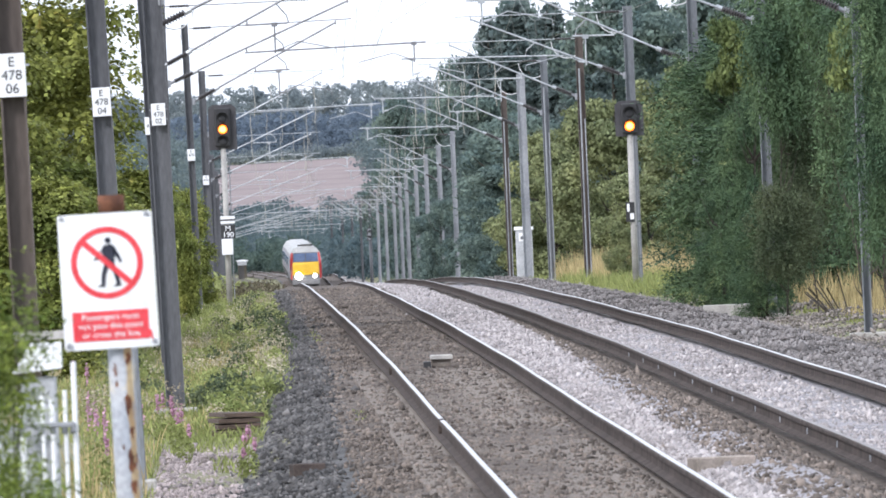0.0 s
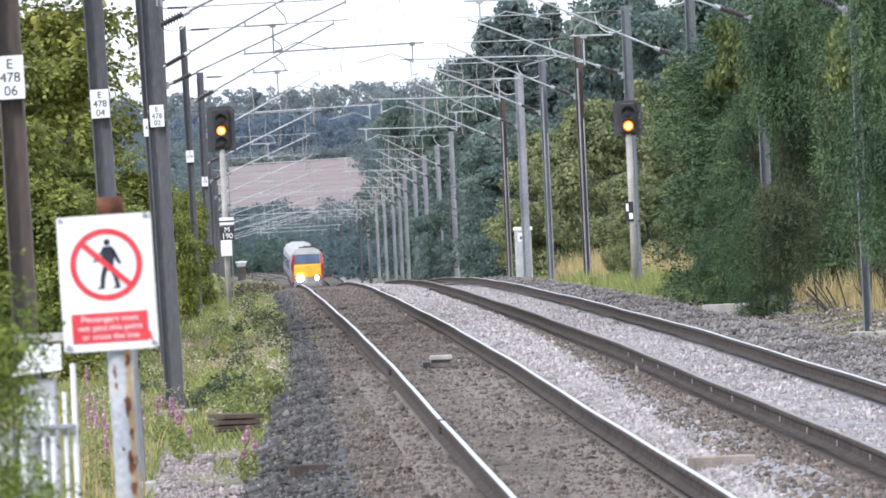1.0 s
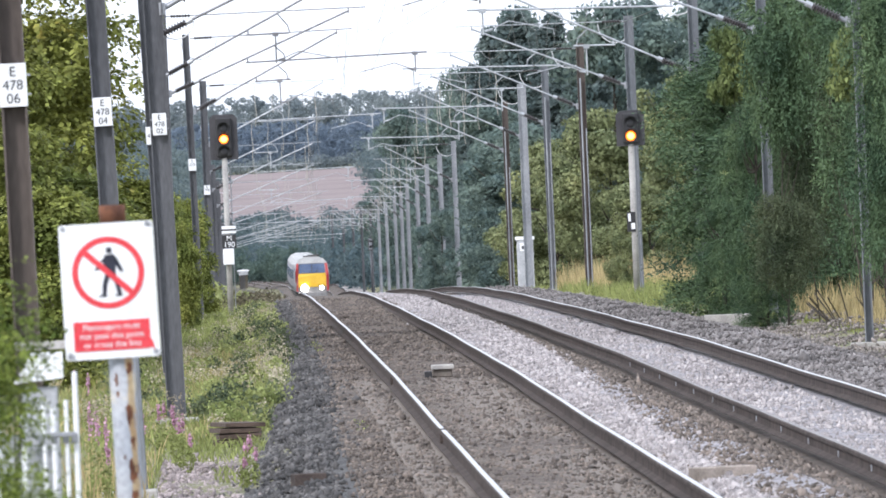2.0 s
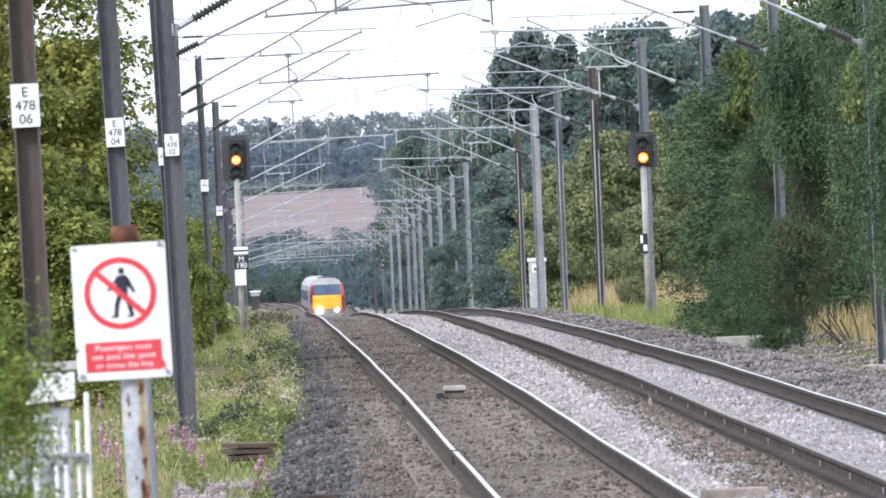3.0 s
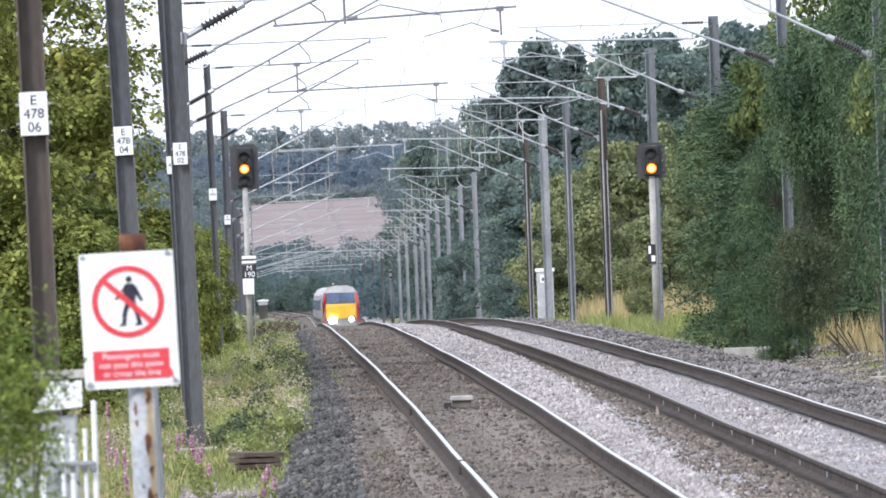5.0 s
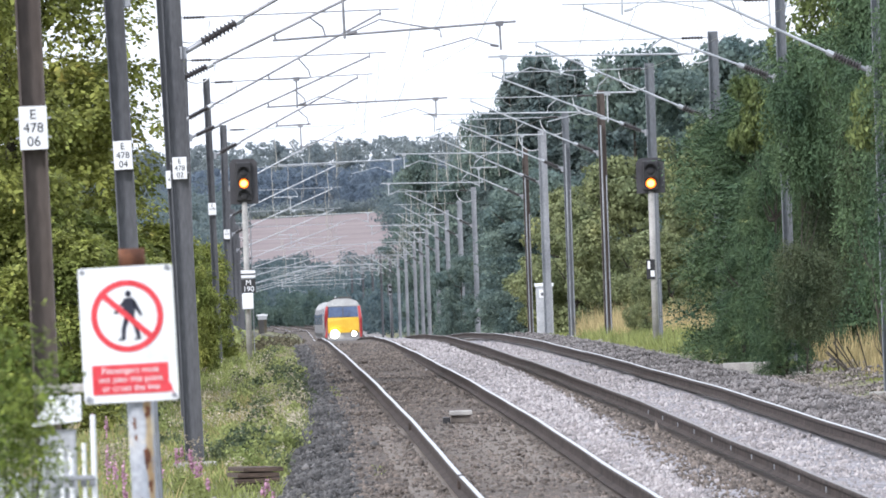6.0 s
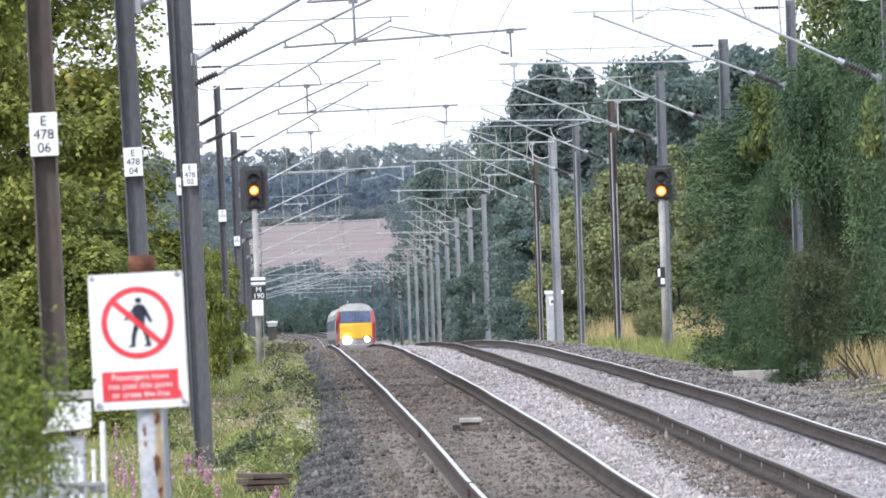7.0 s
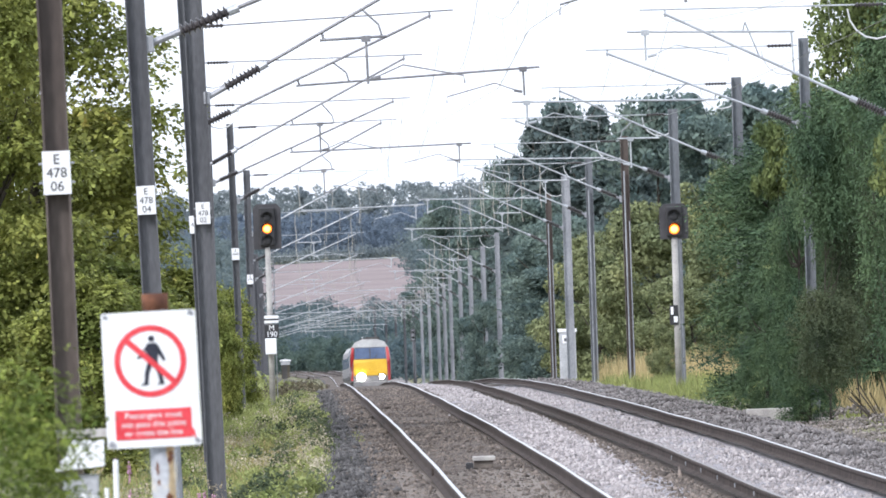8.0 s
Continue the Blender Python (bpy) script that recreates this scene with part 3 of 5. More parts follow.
def cantilever(mast, s, reach, z, rise, tube_mat, long_arm, loop, far, gap=0.14, ins=0.44, past=1.45, up=0.0):
    """Arm of a mast: a bracket tube on an insulator, a top tie, a registration tube with a drop bracket and a steady arm."""
    def p(x, zz, y=0.0):
        return (s * x, y, zz)
    z0, z1 = z - rise, z - 0.03
    dx, dz = reach - 0.05, z1 - z0

    def on(k):
        return (0.12 + dx * k, z0 + dz * k)
    part("bracket", box(p(0.12, z0), (0.08, 0.16, 0.16), 0.01), M_GALV, mast)
    m1 = 1 / math.hypot(dx, dz)
    part("end_fitting", rod(p(*on(0.0)), p(*on((gap + 0.01) * m1)), 0.034), M_GALV, mast)
    part("insulator", insulator(p(*on(gap * m1)), p(*on((gap + ins) * m1)), 0.072, 9), M_INSUL, mast, "brown ribbed porcelain insulator")
    part("insulator_cap", rod(p(*on((gap + ins - 0.01) * m1)), p(*on((gap + ins + 0.10) * m1)), 0.046), M_TUBE, mast)
    part("bracket_tube", rod(p(*on((gap + ins + 0.08) * m1)), p(*on(1.0)), 0.021), tube_mat, mast, "sloping metal bracket tube")
    part("top_insulator", insulator(p(0.2, z), p(0.62, z), 0.04, 7), M_INSUL, mast)
    part("tie_rod", rod(p(0.1, z), p(reach + 0.42, z + 0.03), 0.012, None, 6), tube_mat, mast)
    part("tie_hook", rod(p(reach + 0.05, z + 0.02), p(reach + 0.05, z - 0.09), 0.016, None, 6), tube_mat, mast)
    ka, kb = on(0.43), on(0.58)
    zr = ka[1] - 0.10 + up
    end = reach + past if long_arm else ka[0] + 0.55
    part("registration_tube", rod(p(ka[0] - 0.03, zr), p(end + 0.26, zr + (0.07 if long_arm else 0.01)), 0.018), tube_mat, mast, "level registration tube")
    part("hanger", rod(p(*ka), p(ka[0] + 0.02, zr), 0.016, None, 6), tube_mat, mast)
    part("hanger", tube_along([p(*kb), p(kb[0] + 0.20, zr + 0.16), p(kb[0] + 0.24, zr)], 0.014), tube_mat, mast)
    top = zr + (0.06 if long_arm else 0.0)
    low = top - (0.42 if long_arm else 0.58)
    bm = rod(p(end, top), p(end, low), 0.019, None, 6)
    add_box(bm, p(end, top - 0.01), (0.12, 0.06, 0.08))
    part("drop_bracket", bm, tube_mat, mast)
    g = -1 if long_arm else 1
    part("clevis", rod(p(end + g * 0.03, low + 0.06), p(end + g * 0.16, low + 0.09), 0.022, None, 6), tube_mat, mast)
    part("steady_arm", tube_along([p(end + g * 0.1, low + 0.08), p(end + g * 0.45, low + 0.22), p(end + g * 1.2, low + 0.05), p(end + g * 1.21, low - 0.05)], 0.010),
         tube_mat, mast)
    if far:
        for k, (fx, drop, r) in enumerate(((0.44, 1.25, 0.011), (0.58, 0.85, 0.008), (0.72, 1.1, 0.008), (0.84, 0.7, 0.008), (0.95, 1.5, 0.011))):
            x0, w0 = reach * fx, 0.03 * (1 if k % 2 else -1)
            part("hanging_lead", tube_along([p(x0, z - 0.02, 0.1), p(x0 + w0, z - 0.3 * drop, 0.1), p(x0 - w0 * 0.4, z - 0.7 * drop, 0.1), p(x0 + w0, z - drop, 0.1)], r, 5),
                 M_LEAD, mast, "pale hanging lead")
    if loop:
        pts = []
        for k in range(9):
            a = math.pi * k / 8
            pts.append(p(0.30 - 0.42 * math.cos(a), z - 0.05 - 0.45 * math.sin(a), 0.16))
        part("jumper_cable", tube_along(pts, 0.014), M_LOOP, mast, "pale hanging jumper cable")


def plate(mast, z, rows, w=0.178, h=0.275):
    pl = part("number_plate", box((0, -0.118, z), (w, 0.006, h), 0.002), M_WHITE, mast, "white number plate strapped to the mast")
    bm = box((0, -0.1135, z + h * 0.22), (w + 0.05, 0.004, 0.014))
    add_box(bm, (0, -0.1135, z - h * 0.22), (w + 0.05, 0.004, 0.014))
    part("strap", bm, M_GALV, pl)
    for i, tx in enumerate(rows):
        lettering("lettering", tx, 0.088, M_BLACK, pl, pose(0, -0.1225, z + h * (0.30 - 0.31 * i)) @ FACE, 0.001)


def mast(x, y, top, side, track_x, rows=None, plate_z=None, mat=None, width=0.203, flip=False, loop=False, tube_mat=None, arm=True, label="dark steel overhead line mast", arm_z=None, rise=1.5, lean=0.0, gap=0.14, ins=0.44, past=1.45, up=0.0):
    base = ground_z(x, y)
    m = empty("overhead_line_mast", pose(x, y, base, 0, lean, 0), label, "mast", "overhead line masts")
    part("column", column_mesh(width, 0.203, 0.014, -0.05, top - base, mat or M_MAST), mat or M_MAST, m)
    part("footing", box((0, 0, 0.02), (0.55, 0.55, 0.16), 0.02), M_CONC, m)
    if rows or plate_z:
        plate(m, plate_z - base, rows or [])
    if arm:
        reach = abs(track_x + xl(y) - x)
        cantilever(m, side, reach, (arm_z or top - 0.12) - base, rise, tube_mat or M_TUBE, flip, loop, y > 440, gap, ins, past, up)
    return m


TA, TB = (R1 + R2) / 2, (R3 + R4) / 2
LEFT_ROWS = [(-1.262, 102, ["E", "478", "06"], 3.135), (-1.04, 154, ["E", "478", "04"], 3.21), (-0.72, 202, ["E", "478", "02"], 3.27)]
MASTS_A, MASTS_B = [], []
for i, (x, y, rows, pz) in enumerate(LEFT_ROWS):
    ob = mast(x, y, 7.0, 1, TA, rows, pz, (M_MASTBROWN, M_MAST, M_MAST)[i], (0.162, 0.188, 0.238)[i], flip=i == 1, tube_mat=M_TUBEDARK, arm_z=(6.85, 6.02, 6.49)[i], rise=(2.12, 1.32, 1.78)[i], gap=(0.14, 0.32, 0.27)[i], ins=0.50, lean=(-0.8, -1.5, -1.0)[i],
         label="dark steel mast with a white number plate")
    if i == 1:
        part("lower_sleeve", box((0.075, -0.02, 0.72), (0.22, 0.22, 1.45), 0.01), M_MASTLIGHT, ob, "pale grey sleeve at the foot of the mast")
    MASTS_A.append((x, y))
for i, (x, y, pz) in enumerate(((-1.0, 250, 3.30), (-1.26, 318, None), (-1.22, 348, None), (-0.69, 375, 3.02), (-0.52, 468, 2.42), (-0.66, 570, None), (-0.62, 640, None), (-0.50, 720, None),
                                (-0.38, 800, None), (-0.36, 880, None), (-0.40, 970, None), (-0.40, 1060, None), (-0.3, 1150, None),
                                (-0.35, 1235, None), (-0.45, 1320, None), (-0.55, 1410, None), (-0.65, 1500, None))):
    mast(x, y, {250: 6.85, 318: 6.9, 348: 6.5, 375: 6.06}.get(y, 6.3 + zl(y)), 1, TA, ["E", "478"] if pz else None, pz, None, {250: 0.155, 375: 0.16}.get(y, 0.2), flip=i % 2 == 0, tube_mat=M_TUBEDARK if y < 380 else M_TUBE, lean={250: -1.5, 375: -0.7}.get(y, 0), arm_z={250: 6.36, 318: 6.72, 348: 6.2, 375: 5.96}.get(y, 6.15 + zl(y)), rise={250: 1.56, 318: 2.04, 348: 1.67}.get(y, 1.7), loop=y > 300)
    MASTS_A.append((x, y))
for i, (x, y, top, wd) in enumerate(((9.31, 235, 6.25, 0.12), (9.27, 275, 6.23, 0.17), (9.43, 320, 6.12, 0.2), (9.60, 377, 6.08, 0.22), (9.31, 416, 5.8, 0.2), (9.30, 462, 5.57, 0.2),
                                     (9.33, 500, 5.3, 0.26), (9.43, 537, 4.95, 0.2), (9.6, 672, 4.03, 0.2), (9.9, 740, 3.6, 0.22), (10.2, 812, 3.25, 0.22), (10.5, 882, 2.73, 0.22),
                                     (10.8, 957, 2.3, 0.22), (11.1, 1020, 1.81, 0.22), (11.4, 1088, 1.42, 0.22), (11.7, 1178, 0.9, 0.22), (11.9, 1260, 0.4, 0.22),
                                     (11.95, 1335, 0.05, 0.22), (11.85, 1415, 0.2, 0.22), (11.75, 1500, 0.15, 0.22), (11.5, 1590, -0.3, 0.22), (11.0, 1680, -0.8, 0.22))):
    ob = mast(x, y, top, -1, TB, None, None, M_MAST if i > 16 else M_GALV if i in (6,) or i > 7 else (M_MASTBROWN if i in (4, 7) else M_MASTLIGHT), wd, flip=i % 2 == 1 or i == 0, past=0.35 if i == 0 else 1.45, up=0.7 if i == 0 else 0.0, loop=i % 2 == 0 or i < 6, rise={0: 1.65, 1: 1.35, 2: 1.62}.get(i, 1.5),
         label="grey steel overhead line mast beside the track")
    if i in (4, 5, 7):
        part("conduit", rod((-0.03, -0.115, 0.0), (-0.03, -0.115, top - ground_z(x, y) - 0.9), 0.022), M_GALV, ob, "pale cable conduit up the mast")
        part("conduit", rod((0.075, -0.115, 0.0), (0.075, -0.115, top - ground_z(x, y) - 2.2), 0.016), M_GALV, ob)
    MASTS_B.append((x, y))


def overhead_line(tx, masts, label):
    t = empty("overhead_line", pose(0, 0, 0), label, "overhead wire", "overhead wires")
    mess, cont = [], []
    ys = [60] + [m[1] for m in masts]
    for a, b in zip(ys[:-1], ys[1:]):
        for k in range(8):
            y = a + (b - a) * k / 8
            q = k / 8
            mess.append((tx + xl(y), y, zl(y) + 6.0 - 0.75 * 4 * q * (1 - q)))
    st = 0.2
    for i, y in enumerate(ys):
        st = -st
        cont.append((tx + st + xl(y), y, zl(y) + 4.72))
    part("messenger_wire", tube_along(mess, 0.0045, 4), M_WIRE, t)
    part("contact_wire", tube_along(cont, 0.0045, 4), M_WIRE, t)
    cx = np.array(cont)
    for i, (x, y, z) in enumerate(mess):
        if i % 8 and y < 700 and i % 2:
            xc, zc = float(np.interp(y, cx[:, 1], cx[:, 0])), float(np.interp(y, cx[:, 1], cx[:, 2]))
            part("dropper", rod((x, y, z), (xc, y, zc), 0.003, None, 4), M_WIRE, t)


overhead_line(TA, MASTS_A, "thin overhead wires above the near track")
overhead_line(TB, MASTS_B, "thin overhead wires above the far track")


# ---- signals ----
def signal(x, y, head_z, head_w, head_h, lamps, lit, label, plates):
    base = ground_z(x, y)
    s = empty("railway_signal", pose(x, y, base), label, "railway signal", "colour light signals")
    hz = head_z - base
    part("post", rod((0, 0, -0.05), (0, 0, hz - head_h / 2 + 0.05), 0.078, 0.072, 14), M_POST if lit >= 0 else M_MAST, s, "pale grey round post", True)
    part("ladder", tube_along([(0.13, 0.2, 0.2), (0.13, 0.2, hz - head_h / 2)], 0.014), M_GALV, s)
    part("base_plate", box((0, 0, 0.02), (0.4, 0.4, 0.05), 0.006), M_CONC, s)
    head = part("signal_head", prism([(-head_w / 2, hz - head_h / 2), (head_w / 2, hz - head_h / 2), (head_w / 2, hz + head_h / 2 - 0.1), (head_w / 2 - 0.1, hz + head_h / 2),
                                      (-head_w / 2 + 0.1, hz + head_h / 2), (-head_w / 2, hz + head_h / 2 - 0.1)], -0.03, 0.03), M_SIGNAL if lit >= 0 else M_MAST, s, "black signal backboard")
    part("lamp_case", box((0, -0.09, hz), (head_w * 0.55, 0.12, head_h * 0.85), 0.03), M_BLACK if lit >= 0 else M_GALV, head)
    for i, z in enumerate(lamps):
        ring = bmesh.new()
        seg = 20
        for k in range(seg):
            a0, a1 = 2 * math.pi * k / seg, 2 * math.pi * (k + 1) / seg
            quad = []
            for a, yy, rr in ((a0, -0.15, 0.15), (a1, -0.15, 0.15), (a1, -0.15 - 0.16 * max(0, math.sin(a1)) - 0.01, 0.155), (a0, -0.15 - 0.16 * max(0, math.sin(a0)) - 0.01, 0.155)):
                quad.append(ring.verts.new((rr * math.cos(a), yy, hz + z + rr * math.sin(a))))
            ring.faces.new(quad)
        bmesh.ops.remove_doubles(ring, verts=ring.verts, dist=0.001)
        part("hood", ring, M_BLACK, head)
        bm = bmesh.new()
        bmesh.ops.create_uvsphere(bm, u_segments=16, v_segments=8, radius=0.118 if i == lit else 0.105, matrix=Matrix.Translation((0, -0.15, hz + z)) @ Matrix.Diagonal((1, 0.3, 1, 1)))
        part("lens", bm, M_AMBER if i == lit else M_BLACK, head, "glowing amber lens" if i == lit else "unlit dark lens", True)
        if i == lit:
            bm = bmesh.new()
            bmesh.ops.create_uvsphere(bm, u_segments=16, v_segments=8, radius=0.082, matrix=Matrix.Translation((0, -0.175, hz + z)) @ Matrix.Diagonal((1, 0.3, 1, 1)))
            part("lens_centre", bm, M_AMBERCORE, head, "bright centre of the amber lens", True)
    return s, base


sl, base_l = signal(0.02, 405, 3.73, 0.70, 1.14, (0.22, -0.05, -0.36), 1, "colour light signal with glowing amber lamp on a grey post", True)
pl = part("identity_plate", box((0.03, -0.10, 1.10 - base_l), (0.36, 0.01, 0.34), 0.004), M_BLACK, sl, "black identity plate with white characters")
lettering("lettering", "M", 0.19, M_WHITE, pl, pose(0.03, -0.108, 1.18 - base_l) @ FACE, 0.002)
lettering("lettering", "190", 0.19, M_WHITE, pl, pose(0.03, -0.108, 1.02 - base_l) @ FACE, 0.002)
pw = part("striped_plate", box((0.03, -0.10, 1.40 - base_l), (0.36, 0.01, 0.19), 0.004), M_WHITE, sl, "white plate with a black bar")
part("black_bar", box((0.03, -0.108, 1.395 - base_l), (0.36, 0.004, 0.04)), M_BLACK, pw)
part("telephone_box", box((0.0, -0.17, 0.72 - base_l), (0.28, 0.2, 0.4), 0.02), M_WHITE, sl, "white telephone box on the post")
signal(11.55, 1300, -2.5, 0.42, 1.0, (0.22, -0.22), -1, "far unlit signal on a post beside the line", True)
sr, base_r = signal(9.44, 373, 3.44, 0.66, 0.82, (0.12, -0.18), 1, "colour light signal with a glowing amber lamp", False)
pr = part("identity_plate", box((-0.07, -0.10, 1.27 - base_r), (0.20, 0.01, 0.46), 0.004), M_BLACK, sr, "black identity plate with white marks")
part("white_mark", box((-0.11, -0.108, 1.37 - base_r), (0.06, 0.004, 0.18)), M_WHITE, pr)
part("white_mark", box((-0.03, -0.108, 1.17 - base_r), (0.09, 0.004, 0.14)), M_WHITE, pr)


# ---- the passenger sign ----
def warning_sign():
    g = ground_z(-0.46, 66)
    px = 0.031
    s = empty("warning_sign", pose(-0.438, 66, g, 0, -1.2, 0), "white and red passenger warning sign on a rusty post", "sign")
    dz = 2.025 - g
    part("post", rod((px, 0.075, -0.05), (px, 0.075, 2.31 - g), 0.053, None, 20), M_PAINT, s, "grey painted post with rust patches", True)
    part("rusty_top", rod((px, 0.075, 2.305 - g), (px, 0.075, 2.375 - g), 0.0545, None, 20), M_RUST, s, "rusty brown post top", True)
    for k, (a, z, w, h) in enumerate(((0.35, 1.52, 0.03, 0.10), (0.55, 1.40, 0.025, 0.06), (0.45, 1.28, 0.045, 0.11), (-0.5, 1.66, 0.02, 0.06), (-0.4, 1.60, 0.015, 0.04), (0.6, 1.70, 0.03, 0.05),
                                      (0.42, 1.18, 0.03, 0.07), (-0.2, 1.34, 0.015, 0.03))):
        bm = bmesh.new()
        rng = random.Random(k)
        vs = [bm.verts.new((0, 0, 0))]
        n = 14
        for i in range(n):
            t = 2 * math.pi * i / n
            r = rng.uniform(0.35, 1.05)
            vs.append(bm.verts.new((w * 0.6 * r * math.cos(t), 0, h * 0.6 * r * math.sin(t))))
        for i in range(n):
            bm.faces.new((vs[0], vs[1 + i], vs[1 + (i + 1) % n]))
        for v in bm.verts:
            ang = a + v.co.x / 0.053
            v.co = (px + 0.0545 * math.sin(ang), 0.075 - 0.0545 * math.cos(ang), z - g + v.co.z)
        part("rust_patch", bm, M_RUST, s, "flaking brown rust patch")
    bm = bmesh.new()
    rows = []
    for k in range(30):
        z = 0.6 + 1.15 * k / 29
        w = 0.34 + 0.09 * math.sin(k * 0.9) + 0.05 * math.sin(k * 2.3)
        rows.append([bm.verts.new((px + 0.0537 * math.sin(a), 0.075 - 0.0537 * math.cos(a), z - g)) for a in (0.66 - w, 0.66, 0.66 + w)])
    for ra, rb in zip(rows[:-1], rows[1:]):
        for i in (0, 1):
            bm.faces.new((ra[i], ra[i + 1], rb[i + 1], rb[i]))
    part("rust_stain", bm, M_STAIN, s, "pale yellow rust stain down the post", True)
    W, H = 0.388, 0.556
    board = part("sign_board", prism([(-W / 2, dz - H / 2 + 0.008), (-W / 2 + 0.008, dz - H / 2), (W / 2 - 0.008, dz - H / 2), (W / 2, dz - H / 2 + 0.008), (W / 2, dz + H / 2 - 0.008),
                                      (W / 2 - 0.008, dz + H / 2), (-W / 2 + 0.008, dz + H / 2), (-W / 2, dz + H / 2 - 0.008)], -0.004, 0.004), M_WHITE, s, "white enamel board")
    part("clamp", box((px, 0.03, dz + 0.16), (0.16, 0.03, 0.03), 0.004), M_GALV, s)
    part("clamp", box((px, 0.03, dz - 0.16), (0.16, 0.03, 0.03), 0.004), M_GALV, s)
    for x, z in ((-1, 1), (1, 1), (-1, -1), (1, -1)):
        part("bolt", rod((x * 0.178, -0.004, dz + z * 0.262), (x * 0.178, -0.009, dz + z * 0.262), 0.008), M_GALV, board)
    zc = dz + 0.075
    bm = bmesh.new()
    n = 48
    ro, ri = 0.148, 0.124
    for i in range(n):
        a0, a1 = 2 * math.pi * i / n, 2 * math.pi * (i + 1) / n
        bm.faces.new([bm.verts.new((r * math.cos(a), -0.0065, zc + r * math.sin(a))) for r, a in ((ri, a0), (ro, a0), (ro, a1), (ri, a1))])
    part("red_ring", bm, M_RED, board, "red prohibition ring")
    part("red_bar", box((0, -0.0075, zc), (0.25, 0.002, 0.024), 0, pose(0, 0, 0, 0, 43, 0)), M_RED, board, "red diagonal bar")
    # plain walking figure in flat dark shapes
    fig = bmesh.new()

    def flat(pts):
        fig.faces.new([fig.verts.new((x, -0.0055, zc + z)) for x, z in pts])
    flat([(0.008 + 0.0135 * math.cos(k * 0.5236), 0.091 + 0.0135 * math.sin(k * 0.5236)) for k in range(12)])
    flat([(-0.012, 0.072), (0.024, 0.075), (0.036, 0.062), (0.030, -0.005), (-0.012, -0.008), (-0.018, 0.045)])
    flat([(0.030, 0.066), (0.040, 0.055), (0.062, 0.005), (0.054, -0.004), (0.028, 0.036)])
    flat([(-0.014, 0.062), (-0.018, 0.044), (-0.050, 0.020), (-0.056, 0.010), (-0.034, 0.014)])
    flat([(-0.012, -0.004), (0.010, -0.004), (-0.008, -0.055), (-0.012, -0.094), (-0.028, -0.094), (-0.026, -0.05)])
    flat([(0.006, -0.004), (0.030, -0.004), (0.044, -0.05), (0.052, -0.094), (0.036, -0.094), (0.026, -0.05)])
    flat([(-0.012, -0.091), (-0.012, -0.099), (-0.042, -0.099), (-0.042, -0.094), (-0.028, -0.088)])
    flat([(0.052, -0.091), (0.052, -0.099), (0.024, -0.099), (0.024, -0.094), (0.036, -0.088)])
    part("pictogram", fig, M_NAVY, board, "dark walking figure pictogram")
    panel = part("red_panel", box((0, -0.0055, dz - 0.183), (0.312, 0.003, 0.122), 0.001), M_RED, board, "red panel with white lettering")
    bm = bmesh.new()
    bm.faces.new([bm.verts.new((x, -0.0074, dz + z)) for x, z in ((0.148, -0.226), (0.158, -0.205), (0.166, -0.214), (0.172, -0.252), (0.158, -0.236))])
    part("paint_smear", bm, M_RED, board, "red smear below the panel")
    for x, z, w in ((-0.172, -0.262, 0.018), (0.176, -0.258, 0.013), (-0.176, 0.262, 0.012), (0.172, 0.264, 0.015)):
        bm = bmesh.new()
        bm.faces.new([bm.verts.new((x + w * r * math.cos(a), -0.0046, dz + z + w * r * math.sin(a))) for a, r in ((0.1, 1), (0.9, 0.7), (1.8, 1.1), (2.7, 0.8), (3.6, 1), (4.6, 0.7), (5.5, 1.1))])
        part("corner_stain", bm, M_PAINT, board, "grey stain round a bolt")
    for i, tx in enumerate(("Passengers must", "not pass this point", "or cross the line")):
        lettering("lettering", tx, 0.0355, M_WHITE, panel, pose(0, -0.0085, dz - 0.147 - 0.036 * i) @ FACE, 0.0006)
    return s


warning_sign()


# ---- train ----
def body_outline(w, h, z0):
    a = w / 2
    return [(-a + 0.10, z0), (a - 0.10, z0), (a, z0 + 0.5), (a, z0 + 0.55 * h), (a - 0.12, z0 + 0.80 * h), (a - 0.42, z0 + 0.94 * h), (a - 0.9, z0 + h),
            (-a + 0.9, z0 + h), (-a + 0.42, z0 + 0.94 * h), (-a + 0.12, z0 + 0.80 * h), (-a, z0 + 0.55 * h), (-a, z0 + 0.5)]


def bogie(parent, y):
    bg = part("bogie", box((0, y, 0.55), (2.2, 2.9, 0.35), 0.05), M_TDARK, parent)
    for dy in (-1.1, 1.1):
        for sx in (-0.75, 0.75):
            part("wheel", rod((sx - 0.06, y + dy, 0.46), (sx + 0.06, y + dy, 0.46), 0.46, None, 20), M_TDARK, bg)


def loft(name, rings, mat, parent, label=""):
    bm = bmesh.new()
    rows = [[bm.verts.new(p) for p in ring] for ring in rings]
    n = len(rows[0])
    for a, b in zip(rows[:-1], rows[1:]):
        for i in range(n):
            j = (i + 1) % n
            bm.faces.new((a[i], a[j], b[j], b[i]))
    bm.faces.new(rows[0])
    bm.faces.new(rows[-1][::-1])
    return part(name, bm, mat, parent, label)


